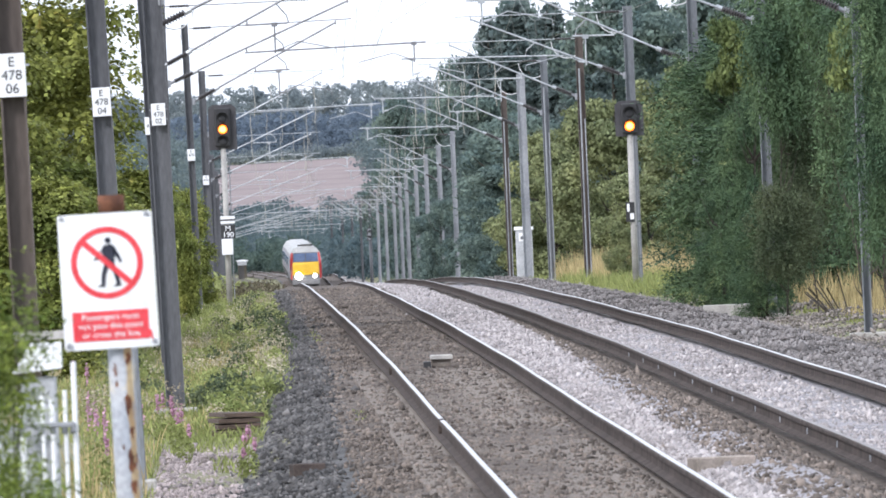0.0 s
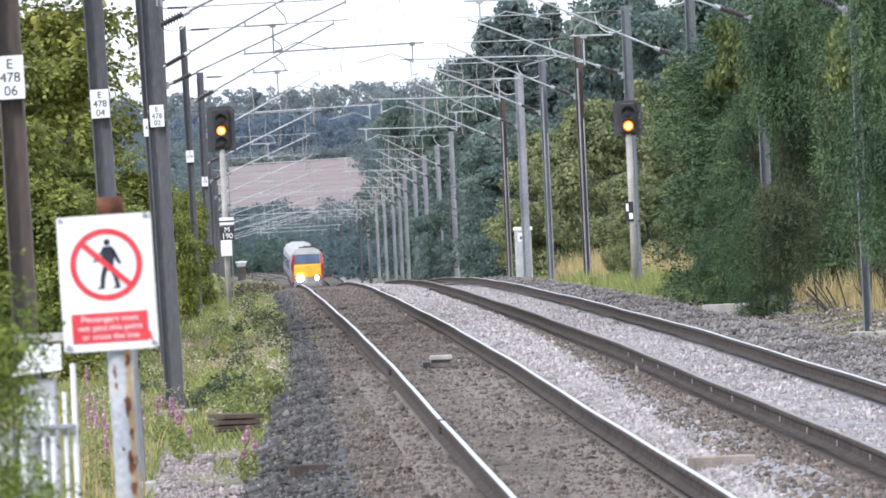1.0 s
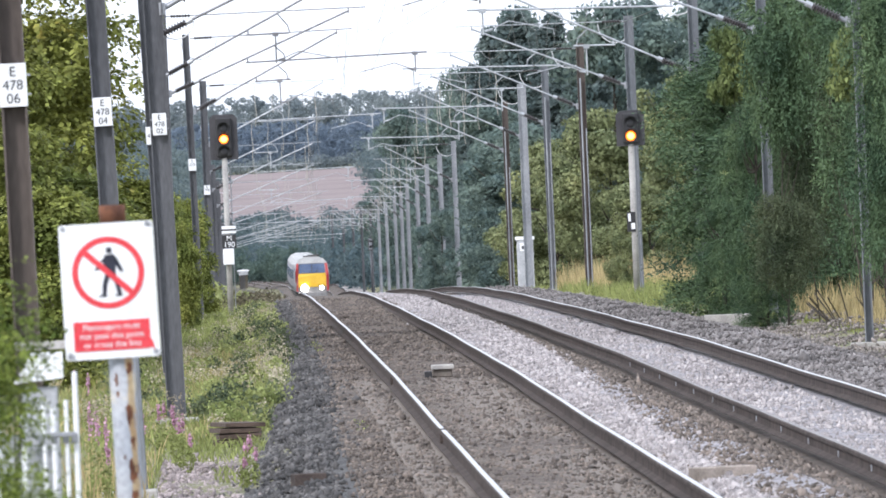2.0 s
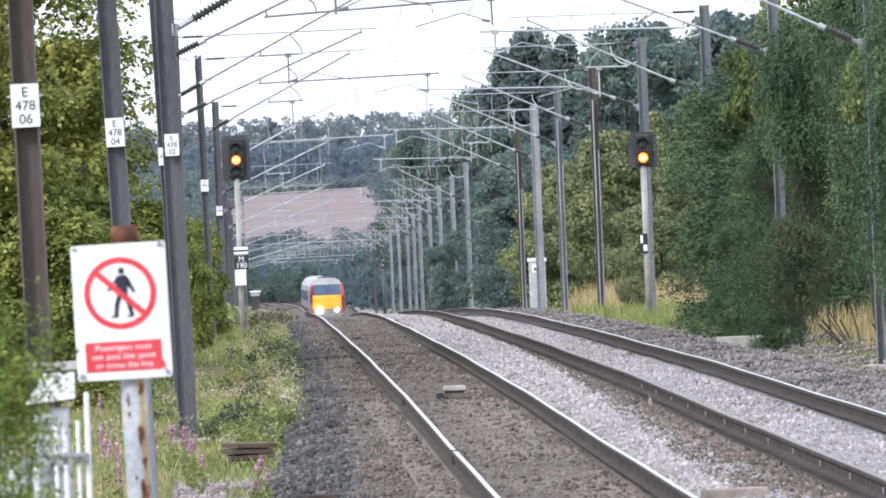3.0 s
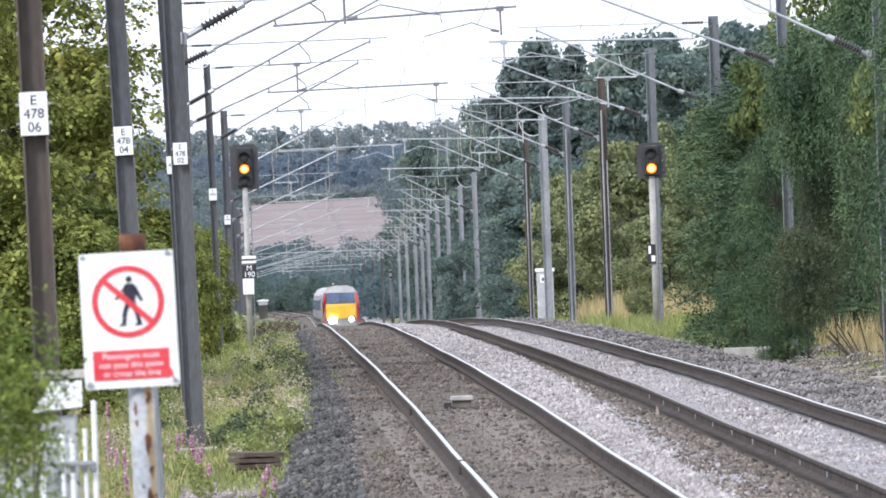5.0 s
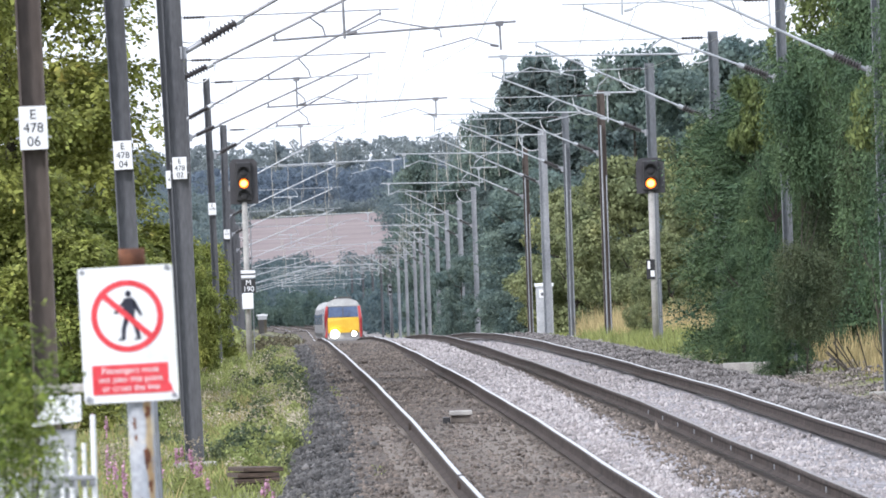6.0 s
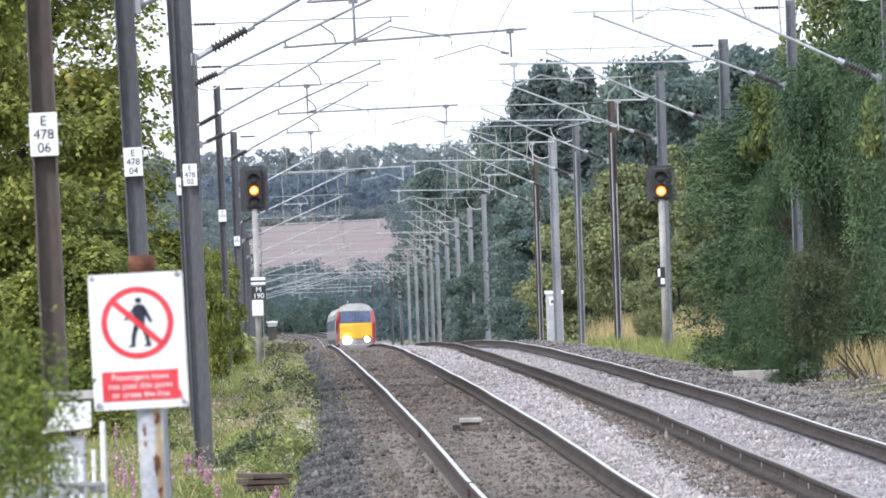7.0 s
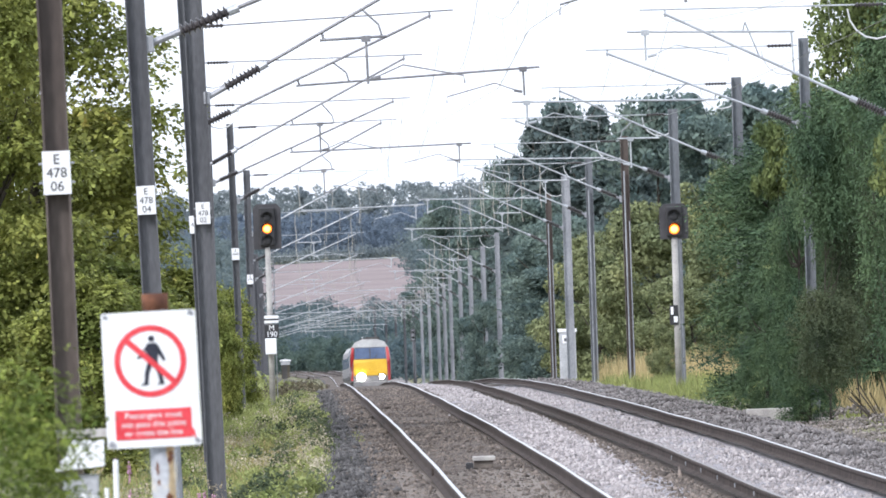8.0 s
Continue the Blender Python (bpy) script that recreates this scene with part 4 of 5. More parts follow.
def locomotive():
    """Nose towards -y, centre of the rails at the origin."""
    t = empty("locomotive", pose(0, 0, 0), "red and yellow electric locomotive with lit headlamps", "train")
    up = body_outline(2.74, 2.75, 0.95)
    rings = []
    for y, k, low in ((0.55, 0.975, 1.0), (1.1, 0.99, 1.0), (2.2, 1.0, 1.0), (19.0, 1.0, 1.0)):
        ring = []
        for x, z in up:
            rake = max(0, (z - 2.1)) * 0.42 if y < 2 else 0
            ring.append((x * k, y + rake * (1 if y < 1 else 0.8), 0.95 + (z - 0.95) * (1 if y > 2 else 0.985)))
        rings.append(ring)
    loft("body", rings, M_TBODY, t, "grey body shell")
    # roof skin
    roof = []
    for y in (1.62, 19.0):
        roof.append([(x, y, z + 0.012) for x, z in ((1.27, 3.10), (0.97, 3.52), (0.49, 3.70), (-0.49, 3.70), (-0.97, 3.52), (-1.27, 3.10), (-0.9, 3.3), (0.9, 3.3))])
    loft("roof", roof, M_TGREY, t, "pale grey roof")
    # front face, all on the raked plane
    def front(x, z, out=0.03):
        return (x, 0.55 + max(0, (z - 2.1)) * 0.42 - out, z)

    def face(name, pts, mat, out, label, th=0.02):
        bm = bmesh.new()
        a = [bm.verts.new(front(x, z, out)) for x, z in pts]
        b = [bm.verts.new(front(x, z, out - th)) for x, z in pts]
        bm.faces.new(a)
        for i in range(len(pts)):
            j = (i + 1) % len(pts)
            bm.faces.new((a[i], a[j], b[j], b[i]))
        return part(name, bm, mat, t, label)
    face("nose_panel", [(-1.10, 1.32), (1.10, 1.32), (1.09, 2.1), (1.07, 2.38), (-1.07, 2.38), (-1.09, 2.1)], M_TYEL, 0.03, "bright yellow nose panel")
    for sx in (-1, 1):
        face("corner_pillar", [(sx * 1.14, 1.0), (sx * 1.29, 1.0), (sx * 1.31, 2.1), (sx * 1.29, 2.5), (sx * 1.20, 3.18), (sx * 1.04, 3.18), (sx * 1.09, 2.4), (sx * 1.12, 2.1)], M_TRED, 0.028, "red corner pillar")
    face("screen_divider", [(-0.03, 2.42), (0.03, 2.42), (0.03, 3.14), (-0.03, 3.14)], M_TDARK, 0.045, "dark screen divider")
    face("windscreen", [(-1.03, 2.42), (1.03, 2.42), (0.98, 3.14), (-0.98, 3.14)], M_GLASS, 0.035, "cab windscreen with sky reflection in its dark blue")
    face("cab_roof", [(-1.21, 3.19), (1.21, 3.19), (0.95, 3.50), (0.48, 3.66), (-0.48, 3.66), (-0.95, 3.50)], M_TGREY, 0.03, "pale grey cab roof")
    face("skirt", [(-1.08, 0.98), (1.08, 0.98), (1.10, 1.30), (-1.10, 1.30)], M_TSKIRT, 0.03, "grey lower nose")
    part("wiper", rod(front(0.3, 2.44, 0.05), front(0.45, 2.7, 0.05), 0.02), M_TDARK, t)
    part("buffer_beam", box((0, 0.5, 0.72), (2.3, 0.4, 0.45), 0.08), M_TSKIRT, t, "grey valance")
    for sx in (-0.68, 0.74):
        part("lamp_housing", box((sx, 0.53, 1.30), (0.5, 0.08, 0.3), 0.03), M_BLACK, t)
    bm = bmesh.new()
    bmesh.ops.create_uvsphere(bm, u_segments=16, v_segments=8, radius=0.27, matrix=Matrix.Translation((-0.62, 0.47, 1.24)) @ Matrix.Diagonal((1, 0.3, 1, 1)))
    part("headlamp", bm, M_HEAD, t, "bright warm headlamp", True)
    bm = bmesh.new()
    bmesh.ops.create_uvsphere(bm, u_segments=16, v_segments=8, radius=0.17, matrix=Matrix.Translation((0.74, 0.47, 1.24)) @ Matrix.Diagonal((1, 0.3, 1, 1)))
    part("marker_lamp", bm, M_TAIL, t, "lit marker lamp", True)
    for sx in (-1, 1):
        part("lower_side", box((sx * 1.375, 11.2, 1.42), (0.02, 15.4, 0.55)), M_TSIDE, t, "dark grey lower side")
        part("side_panel", box((sx * 1.362, 11.2, 2.15), (0.02, 15.4, 0.85)), M_TSIDE, t, "dark grey side panel")
        part("cab_window", box((sx * 1.355, 2.6, 2.65), (0.03, 0.9, 0.6), 0.01), M_GLASS, t)
    part("roof_equipment", box((0.2, 4.2, 3.78), (0.9, 1.6, 0.16), 0.04), M_TDARK, t, "dark roof equipment")
    for yy, w in ((2.6, 0.5), (6.4, 1.1), (8.2, 0.9), (10.5, 1.2), (13.0, 1.0), (16.0, 0.8)):
        part("roof_vent", box((-0.15 if w < 1 else 0.1, yy, 3.75), (w, 0.35, 0.09), 0.02), M_TDARK, t, "dark roof vent")
    part("roof_conductor", rod((-0.45, 3.0, 3.86), (-0.45, 17.0, 3.86), 0.03), M_TWHITE, t, "pale roof conductor")
    part("pantograph", tube_along([(0.5, 4.0, 3.8), (0.3, 5.0, 4.25), (0.3, 4.2, 4.55)], 0.03), M_TDARK, t)
    bogie(t, 4.2)
    bogie(t, 15)
    return t


def coach():
    t = empty("coach", pose(0, 0, 0), "dark grey passenger coach behind the locomotive", "train", "coaches")
    o = body_outline(2.73, 2.72, 0.95)
    loft("body", [[(x, y, z) for x, z in o] for y in (0.3, 22.7)], M_TSIDE, t, "dark grey body shell")
    loft("roof", [[(x, y, z + 0.012) for x, z in ((1.27, 3.08), (0.97, 3.50), (0.49, 3.67), (-0.49, 3.67), (-0.97, 3.50), (-1.27, 3.08), (-0.9, 3.3), (0.9, 3.3))] for y in (0.3, 22.7)], M_TGREY, t, "pale grey roof")
    for sx in (-1, 1):
        part("lower_band", box((sx * 1.36, 11.5, 1.25), (0.03, 22.3, 0.2)), M_TDARK, t, "dark lower band")
        for k in range(8):
            part("window", box((sx * 1.345, 3 + k * 2.45, 2.35), (0.05, 1.6, 0.75), 0.01), M_GLASS, t)
    bogie(t, 4)
    bogie(t, 19)
    return t


loco = locomotive()
coaches = [coach()]
for k in range(4):
    coaches.append(copy_thing(coaches[0], pose(0, 0, 0)))


# ---- lineside things ----
def cabinet(x, y):
    g = ground_z(x, y)
    c = empty("equipment_cabinet", pose(x, y, g), "pale grey lineside equipment cabinet with a white notice", "cabinet")
    part("body", box((0, 0, 0.84), (0.52, 0.45, 1.60), 0.01), M_CABINET, c)
    part("lid", box((0, 0, 1.69), (0.60, 0.52, 0.11), 0.015), M_WHITE, c, "white lid")
    part("door", box((0, -0.23, 0.84), (0.44, 0.02, 1.45), 0.006), M_CABINET, c)
    part("door_handle", box((0.16, -0.25, 0.85), (0.03, 0.03, 0.12), 0.005), M_MAST, c)
    part("notice", box((-0.05, -0.244, 1.42), (0.24, 0.006, 0.26)), M_WHITE, c, "white notice")
    part("warning_mark", box((-0.05, -0.249, 1.40), (0.12, 0.004, 0.10)), M_MAST, c)
    part("plinth", box((0, 0, 0.0), (0.6, 0.5, 0.12), 0.01), M_CONC, c)


cabinet(9.36, 507)


def slab(x, y, w, d, h, name, label, mat, rot=0, lift=0.0):
    g = ground_z(x, y)
    o = part(name, box((0, 0, h / 2 - 0.03), (w, d, h), 0.012), mat)
    o.matrix_world = pose(x, y, g + lift, 0, 0, rot)
    return tagged(o, label, name.replace("_", " "))


slab(8.52, 276, 0.80, 0.5, 0.24, "concrete_slab", "flat pale concrete slab on the ballast shoulder", M_CONC)


def track_magnet():
    g = ground_z(2.79, 215)
    m = empty("track_magnet", pose(2.79, 215, g + 0.035), "pale track magnet fixed between the rails", "track magnet")
    part("base", box((0, 0, 0.03), (0.26, 0.6, 0.10), 0.01), M_SLEEPER, m, "brown steel base")
    part("cover", box((0.01, 0, 0.11), (0.30, 0.7, 0.06), 0.012), M_CONC, m, "pale cover plate")


track_magnet()
slab(2.60, 214.5, 0.10, 0.3, 0.13, "junction_box", "small dark box beside the track magnet", M_BLACK)
slab(3.98, 132, 0.50, 0.35, 0.14, "timber_board", "worn pale timber board lying in ballast", M_PALEWOOD, 12)
slab(0.66, 149, 0.30, 0.3, 0.15, "steel_plate", "dark steel plate half buried in ballast", M_RAILSIDE, 8)


def valley_hut(x, y):
    g = ground_z(x, y)
    h = empty("lineside_hut", pose(x, y, g - 0.1), "small white lineside hut in the valley", "hut")
    # unseen lower walls, added in the weed colour to blend with the scrub
    part("base", box((0, 0, 0.82), (0.95, 1.5, 1.7), 0.02), M_CESS, h, "added lower walls in the dark weed colour")
    part("upper_wall", box((0, 0, 1.88), (1.0, 1.56, 0.42), 0.02), M_CABINET, h, "pale grey upper walls")
    part("roof", prism([(-0.66, 2.09), (0.66, 2.09), (0.64, 2.2), (0, 2.3), (-0.64, 2.2)], -0.9, 0.9), M_WHITE, h, "white shallow roof")
    part("door", box((-0.1, -0.76, 0.85), (0.55, 0.03, 1.5), 0.005), M_TDARK, h)


valley_hut(1.62, 1780)


def timber_stack():
    g = ground_z(0.0, 185)
    t = empty("timber_stack", pose(0.0, 185, g), "weathered timber boards stacked on the verge", "timber")
    for k in range(4):
        part("board", box((0.03 * (k % 2), 0, 0.04 + 0.065 * k), (0.52 - 0.02 * k, 1.2, 0.05), 0.006, pose(0, 0, 0, 0, -2 + k, 3 * k)), M_WOOD, t)


timber_stack()


def black_cable():
    pts = [(7.3 + 1.4 * k / 14, 361 + 2.5 * math.sin(k * 0.5), 0) for k in range(15)]
    c = part("black_cable", tube_along([(x, y, ground_z(x, y) + 0.03 + 0.02 * math.sin(k * 1.3)) for k, (x, y, z) in enumerate(pts)], 0.022), M_BLACK)
    tagged(c, "loose black cable lying across grey ballast", "cable")


black_cable()


def dead_branch(x, y):
    g = ground_z(x, y)
    d = empty("dead_branch", pose(x, y, g), "bare fallen grey branch in dry grass", "branch")
    rng = random.Random(8)
    for k in range(7):
        a = rng.uniform(-0.5, 0.7)
        e = (0.55 * a - 0.2, rng.uniform(-0.3, 0.3), rng.uniform(0.4, 0.95))
        part("twig", tube_along([(0.25 * a + 0.2, 0, -0.02), (0.4 * a, 0.02, e[2] * 0.5), e], 0.012, 5), M_BARK, d)


dead_branch(9.95, 268)


def white_fence():
    g = ground_z(-0.9, 75)
    f = empty("fence", pose(-0.80, 75, g), "white tubular fence beside the platform end", "fence")
    for k, (x, h) in enumerate(((-0.30, 1.40), (-0.19, 1.42), (-0.10, 1.45), (-0.045, 1.44), (0.01, 1.47), (0.05, 1.60))):
        part("upright", rod((x, 0.02 * k, -0.05), (x + 0.006 * (k % 3), 0.02 * k, h - g), 0.010 + 0.003 * (k % 2), None, 10), M_WHITE, f)
        part("clamp", box((x, 0.02 * k - 0.012, 1.29 - g), (0.03, 0.012, 0.045), 0.004), M_GALV, f)
    part("rail", box((-0.14, 0.03, 1.31 - g), (0.40, 0.02, 0.022), 0.004), M_GALV, f, "grey cross rail")
    part("panel", box((-0.22, 0.12, 0.66 - g / 2), (0.36, 0.02, 1.32 - g), 0.004), M_CABINET, f, "pale grey panel")
    c = empty("grit_box", pose(-0.915, 76, g), "pale grey box with a sloping lid", "box")
    part("body", box((0, 0, 0.75 - g / 2), (0.17, 0.3, 1.55 - g), 0.01), M_CABINET, c)
    part("lid", prism([(-0.12, 1.545 - g), (0.115, 1.565 - g), (0.115, 1.685 - g), (-0.03, 1.685 - g)], -0.2, 0.2), M_WHITE, c, "white sloping lid")
    part("handrail", box((0.02, -0.05, 1.72 - g), (0.26, 0.04, 0.04), 0.005), M_CONC, c)


white_fence()


# ---- trees and plants ----
def limb_mesh(name, height, spread, n, seed, thick=0.028):
    rng = random.Random(seed)
    bm = bmesh.new()
    p, r = Vector((0, 0, -0.1)), thick * height
    pts = [p]
    for k in range(6):
        p = p + Vector((rng.uniform(-0.12, 0.12), rng.uniform(-0.12, 0.12), height * 0.14))
        pts.append(p)
    for k, (a, b) in enumerate(zip(pts[:-1], pts[1:])):
        add_rod(bm, a, b, r * (1 - k / 7), r * (1 - (k + 1) / 7), 8)
    for k in range(n):
        q = pts[rng.randint(1, 5)]
        ang = rng.uniform(0, 6.28)
        e = q + Vector((math.cos(ang) * spread * rng.uniform(0.3, 0.65), math.sin(ang) * spread * rng.uniform(0.3, 0.65), height * rng.uniform(0.06, 0.26)))
        mid = (q + e) / 2 + Vector((0, 0, -0.05 * height))
        add_rod(bm, q, mid, r * 0.4, r * 0.25, 6)
        add_rod(bm, mid, e, r * 0.25, r * 0.06, 6)
    return bm


def tree(name, height, radius, low, clumps, leaves, leaf, mat, seed, label, pine=False, aspect=0.6, thick=0.022, tuft=1.0, shell=0.55, spray=None, tier=1.0, skin=0.0):
    rng = random.Random(seed)
    t = empty(name, pose(0, 0, 0), label, "tree" if name != "bush" else "bush", name.replace("_", " ") + "s")
    part("trunk", limb_mesh("trunk", height, radius, 12, seed, thick), M_BARK, t)
    cs, rs = [], []
    for k in range(clumps):
        q = rng.random() ** (0.85 if pine else 1)
        z = low + (height - low) * q
        wide = radius * (math.sqrt(max(0.02, 1 - (2 * q - 0.85) ** 2 / 1.6)) if not pine else (1.02 - q) * 0.9 + 0.12)
        ang, d = rng.uniform(0, 6.28), wide * math.sqrt(rng.random()) * 0.85
        r = tuft * radius * rng.uniform(0.2, 0.42) * (1.0 - 0.65 * q if pine else 1)
        cs.append((d * math.cos(ang), d * math.sin(ang), z))
        rs.append((r * rng.uniform(0.9, 1.3), r * rng.uniform(0.9, 1.3), r * rng.uniform(0.55, 0.85) * tier))
    if spray:
        k, length, droop = spray
        crown = spray_mesh("crown", cs, rs, leaves // k, k, length, leaf, mat, seed, droop, aspect, shell, 0.45)
    else:
        crown = cloud_mesh("crown", cs, rs, leaves, leaf, mat, seed, aspect=aspect, shell=shell, skin=skin)
    part("crown", crown, mat, t)
    return t


def plant(proto, spots):
    """Sets the first of a kind, then copies it: x, y, height scale, width scale, turn."""
    for i, (x, y, sh, sw, turn) in enumerate(spots):
        m = pose(x, y, ground_z(x, y) - 0.05, 0, 0, turn) @ Matrix.Diagonal((sw, sw, sh, 1))
        if i == 0:
            first = m
        else:
            copy_thing(proto, m)
    proto.matrix_basis = first


dark_tree = tree("ash_tree", 9.5, 3.0, 0.4, 52, 62000, 0.165, L_DARK, 3, "dense dark green ash tree beside the track", aspect=0.36, tuft=0.80, shell=0.62, spray=(9, 0.58, 0.65))
plant(dark_tree, [(11.4, 302, 0.66, 0.90, 0), (13.4, 290, 1.2, 0.85, 80), (15.4, 335, 1.25, 1.2, 200), (10.2, 305, 0.56, 0.74, 150), (9.75, 312, 0.5, 0.5, 260), (8.78, 285, 0.24, 0.22, 40), (9.16, 278.5, 0.42, 0.26, 100), (9.02, 271, 0.2, 0.2, 190)])
high_ash = tree("ash_tree", 6.1, 1.5, 4.15, 30, 22000, 0.14, L_DARK, 21, "slender ash tree with a high hanging crown", aspect=0.36, thick=0.006, tuft=0.75, shell=0.2, spray=(9, 0.5, 0.9))
plant(high_ash, [(9.45, 272, 0.87, 0.5, 0), (10.6, 266, 1.05, 0.7, 140)])
lime_tree = tree("lime_tree", 8.6, 2.2, 2.6, 46, 26000, 0.13, L_LIME, 4, "yellow-green lime tree at the edge of the wood")
plant(lime_tree, [(11.95, 306, 0.98, 0.8, 0), (13.9, 312, 1.05, 0.9, 140)])
young_tree = tree("young_ash_tree", 5.9, 1.75, 1.5, 40, 36000, 0.12, L_DARK, 6, "young dark green ash tree in front of a mast", aspect=0.36, thick=0.010, tuft=0.85, shell=0.6, spray=(9, 0.48, 0.65))
plant(young_tree, [(10.65, 262, 0.98, 0.6, 0), (9.72, 232.2, 0.95, 0.46, 120)])
elder_bush = tree("bush", 4.8, 0.9, 3.7, 14, 3200, 0.12, L_LIME, 8, "yellow-green elder bush among dark trees", thick=0.006)
plant(elder_bush, [(9.62, 243, 1, 0.7, 0), (9.45, 296, 1.12, 0.62, 80)])
olive_bush = tree("bush", 3.6, 1.5, 1.45, 50, 27000, 0.10, L_OLIVE, 5, "olive brown bush in front of the trees", thick=0.008, spray=(6, 0.3, 0.4), shell=0.3, aspect=0.45)
plant(olive_bush, [(9.32, 269.5, 0.60, 0.40, 0), (9.98, 272.5, 1.0, 0.42, 120)])
yellow_tree = tree("hawthorn_tree", 5.6, 2.3, 0.3, 70, 24000, 0.145, L_YELLOW, 7, "yellow-green hawthorn beside the line", tuft=0.7, skin=0.45)
plant(yellow_tree, [(12.6, 520, 1, 1, 0), (14.6, 505, 0.8, 1, 70), (11.5, 570, 0.85, 0.9, 130), (15.5, 545, 1.25, 1.1, 220), (11.9, 455, 0.52, 0.7, 30), (9.78, 398, 0.29, 0.22, 60), (17.5, 520, 1.0, 1.1, 290), (12.0, 610, 1.0, 1.0, 170)])
wall_tree = tree("sycamore_tree", 11, 3.6, 0.5, 60, 19000, 0.25, L_MID, 9, "lineside wood tree with haze tinted into its green", skin=0.45, tuft=0.85)
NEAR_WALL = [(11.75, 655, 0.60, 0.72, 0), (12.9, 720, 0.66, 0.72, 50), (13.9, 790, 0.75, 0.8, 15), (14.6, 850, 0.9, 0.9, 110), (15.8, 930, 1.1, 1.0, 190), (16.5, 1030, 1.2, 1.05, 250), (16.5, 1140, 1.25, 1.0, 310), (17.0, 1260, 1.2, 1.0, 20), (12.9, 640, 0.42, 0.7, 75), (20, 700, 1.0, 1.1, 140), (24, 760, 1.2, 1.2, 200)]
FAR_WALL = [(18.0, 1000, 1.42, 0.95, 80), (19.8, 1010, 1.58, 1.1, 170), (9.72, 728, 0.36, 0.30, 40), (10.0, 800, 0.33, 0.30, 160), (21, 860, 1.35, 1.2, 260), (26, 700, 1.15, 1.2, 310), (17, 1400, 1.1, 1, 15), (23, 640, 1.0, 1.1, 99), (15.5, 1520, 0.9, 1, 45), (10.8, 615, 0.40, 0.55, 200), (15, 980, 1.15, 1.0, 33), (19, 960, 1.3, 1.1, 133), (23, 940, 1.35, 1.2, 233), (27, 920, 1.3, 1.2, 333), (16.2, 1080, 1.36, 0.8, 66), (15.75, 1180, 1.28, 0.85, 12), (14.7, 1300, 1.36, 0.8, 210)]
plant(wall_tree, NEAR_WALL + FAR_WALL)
pine_tree = tree("pine_tree", 16.5, 3.4, 2.5, 200, 23000, 0.38, L_PINE, 11, "tall pine above the lineside trees, tinted for haze", True, 0.42, skin=0.1, tuft=0.85, shell=0.3)
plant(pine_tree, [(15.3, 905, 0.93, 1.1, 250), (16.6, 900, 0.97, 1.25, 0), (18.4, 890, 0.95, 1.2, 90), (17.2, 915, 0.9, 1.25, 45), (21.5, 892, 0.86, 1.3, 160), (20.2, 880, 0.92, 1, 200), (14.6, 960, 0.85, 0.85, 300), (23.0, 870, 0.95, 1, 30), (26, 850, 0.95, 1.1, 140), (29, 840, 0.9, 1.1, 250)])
left_tree = tree("maple_tree", 9.5, 2.7, 2.2, 150, 56000, 0.136, L_LEFT, 13, "leafy yellow-green maple beside the masts", aspect=0.75, tuft=0.85, tier=0.46, shell=0.1, spray=(5, 0.3, 0.8))
plant(left_tree, [(-3.95, 285, 1, 1, 0), (-6.4, 300, 1.1, 1.1, 120), (-4.4, 330, 0.6, 0.9, 240), (-5.0, 262, 0.95, 0.8, 60), (-7.2, 268, 1.0, 0.8, 320)])
left_bush = tree("bush", 3.4, 1.15, 0.1, 46, 22000, 0.115, L_LEFT, 15, "bright green bush along the fence line", aspect=0.7, tuft=0.85, tier=0.7, shell=0.3, spray=(5, 0.25, 0.6))
plant(left_bush, [(-2.2, 330, 1.0, 1, 0), (-1.9, 370, 1.0, 1, 80), (-2.7, 300, 1.0, 1.1, 150), (-3.3, 275, 1.2, 1.3, 260), (-4.6, 280, 1.25, 1.3, 20), (-3.1, 262, 1.05, 1, 220), (-1.8, 420, 0.95, 1, 300), (-2.9, 240, 0.9, 0.9, 30), (-1.9, 480, 0.9, 1.0, 50), (-0.85, 388, 0.9, 0.5, 110), (-1.0, 340, 0.72, 0.35, 190)])
near_bush = tree("bush", 2.75, 0.34, 0.5, 60, 14000, 0.040, L_NEAR, 17, "feathery green bush at the platform end", False, 0.34, 0.006, spray=(10, 0.16, 0.5), shell=0.2)
plant(near_bush, [(-0.96, 61, 0.98, 1.0, 0), (-0.84, 60, 0.72, 0.85, 90), (-0.88, 59, 0.9, 0.9, 200)])


# ---- woods far off ----
def wood(name, spots, leaves, leaf, mat, seed, label, skin=0.4, clumps=11):
    rng = random.Random(seed)
    cs, rs = [], []
    for x, y, h, r in spots:
        g = ground_z(x, y)
        for k in range(clumps):
            q = rng.random()
            cs.append((x + rng.uniform(-0.6, 0.6) * r, y + rng.uniform(-0.6, 0.6) * r, g + h * (0.1 + 0.78 * q)))
            k2 = r * rng.uniform(0.45, 0.75) * (1.25 - 0.6 * q)
            rs.append((k2, k2, k2 * rng.uniform(0.6, 1.0)))
    me = cloud_mesh(name, cs, rs, leaves, leaf, mat, seed, shell=0.7, skin=skin)
    return tagged(new(name, me), label, "woodland", kind="stuff")


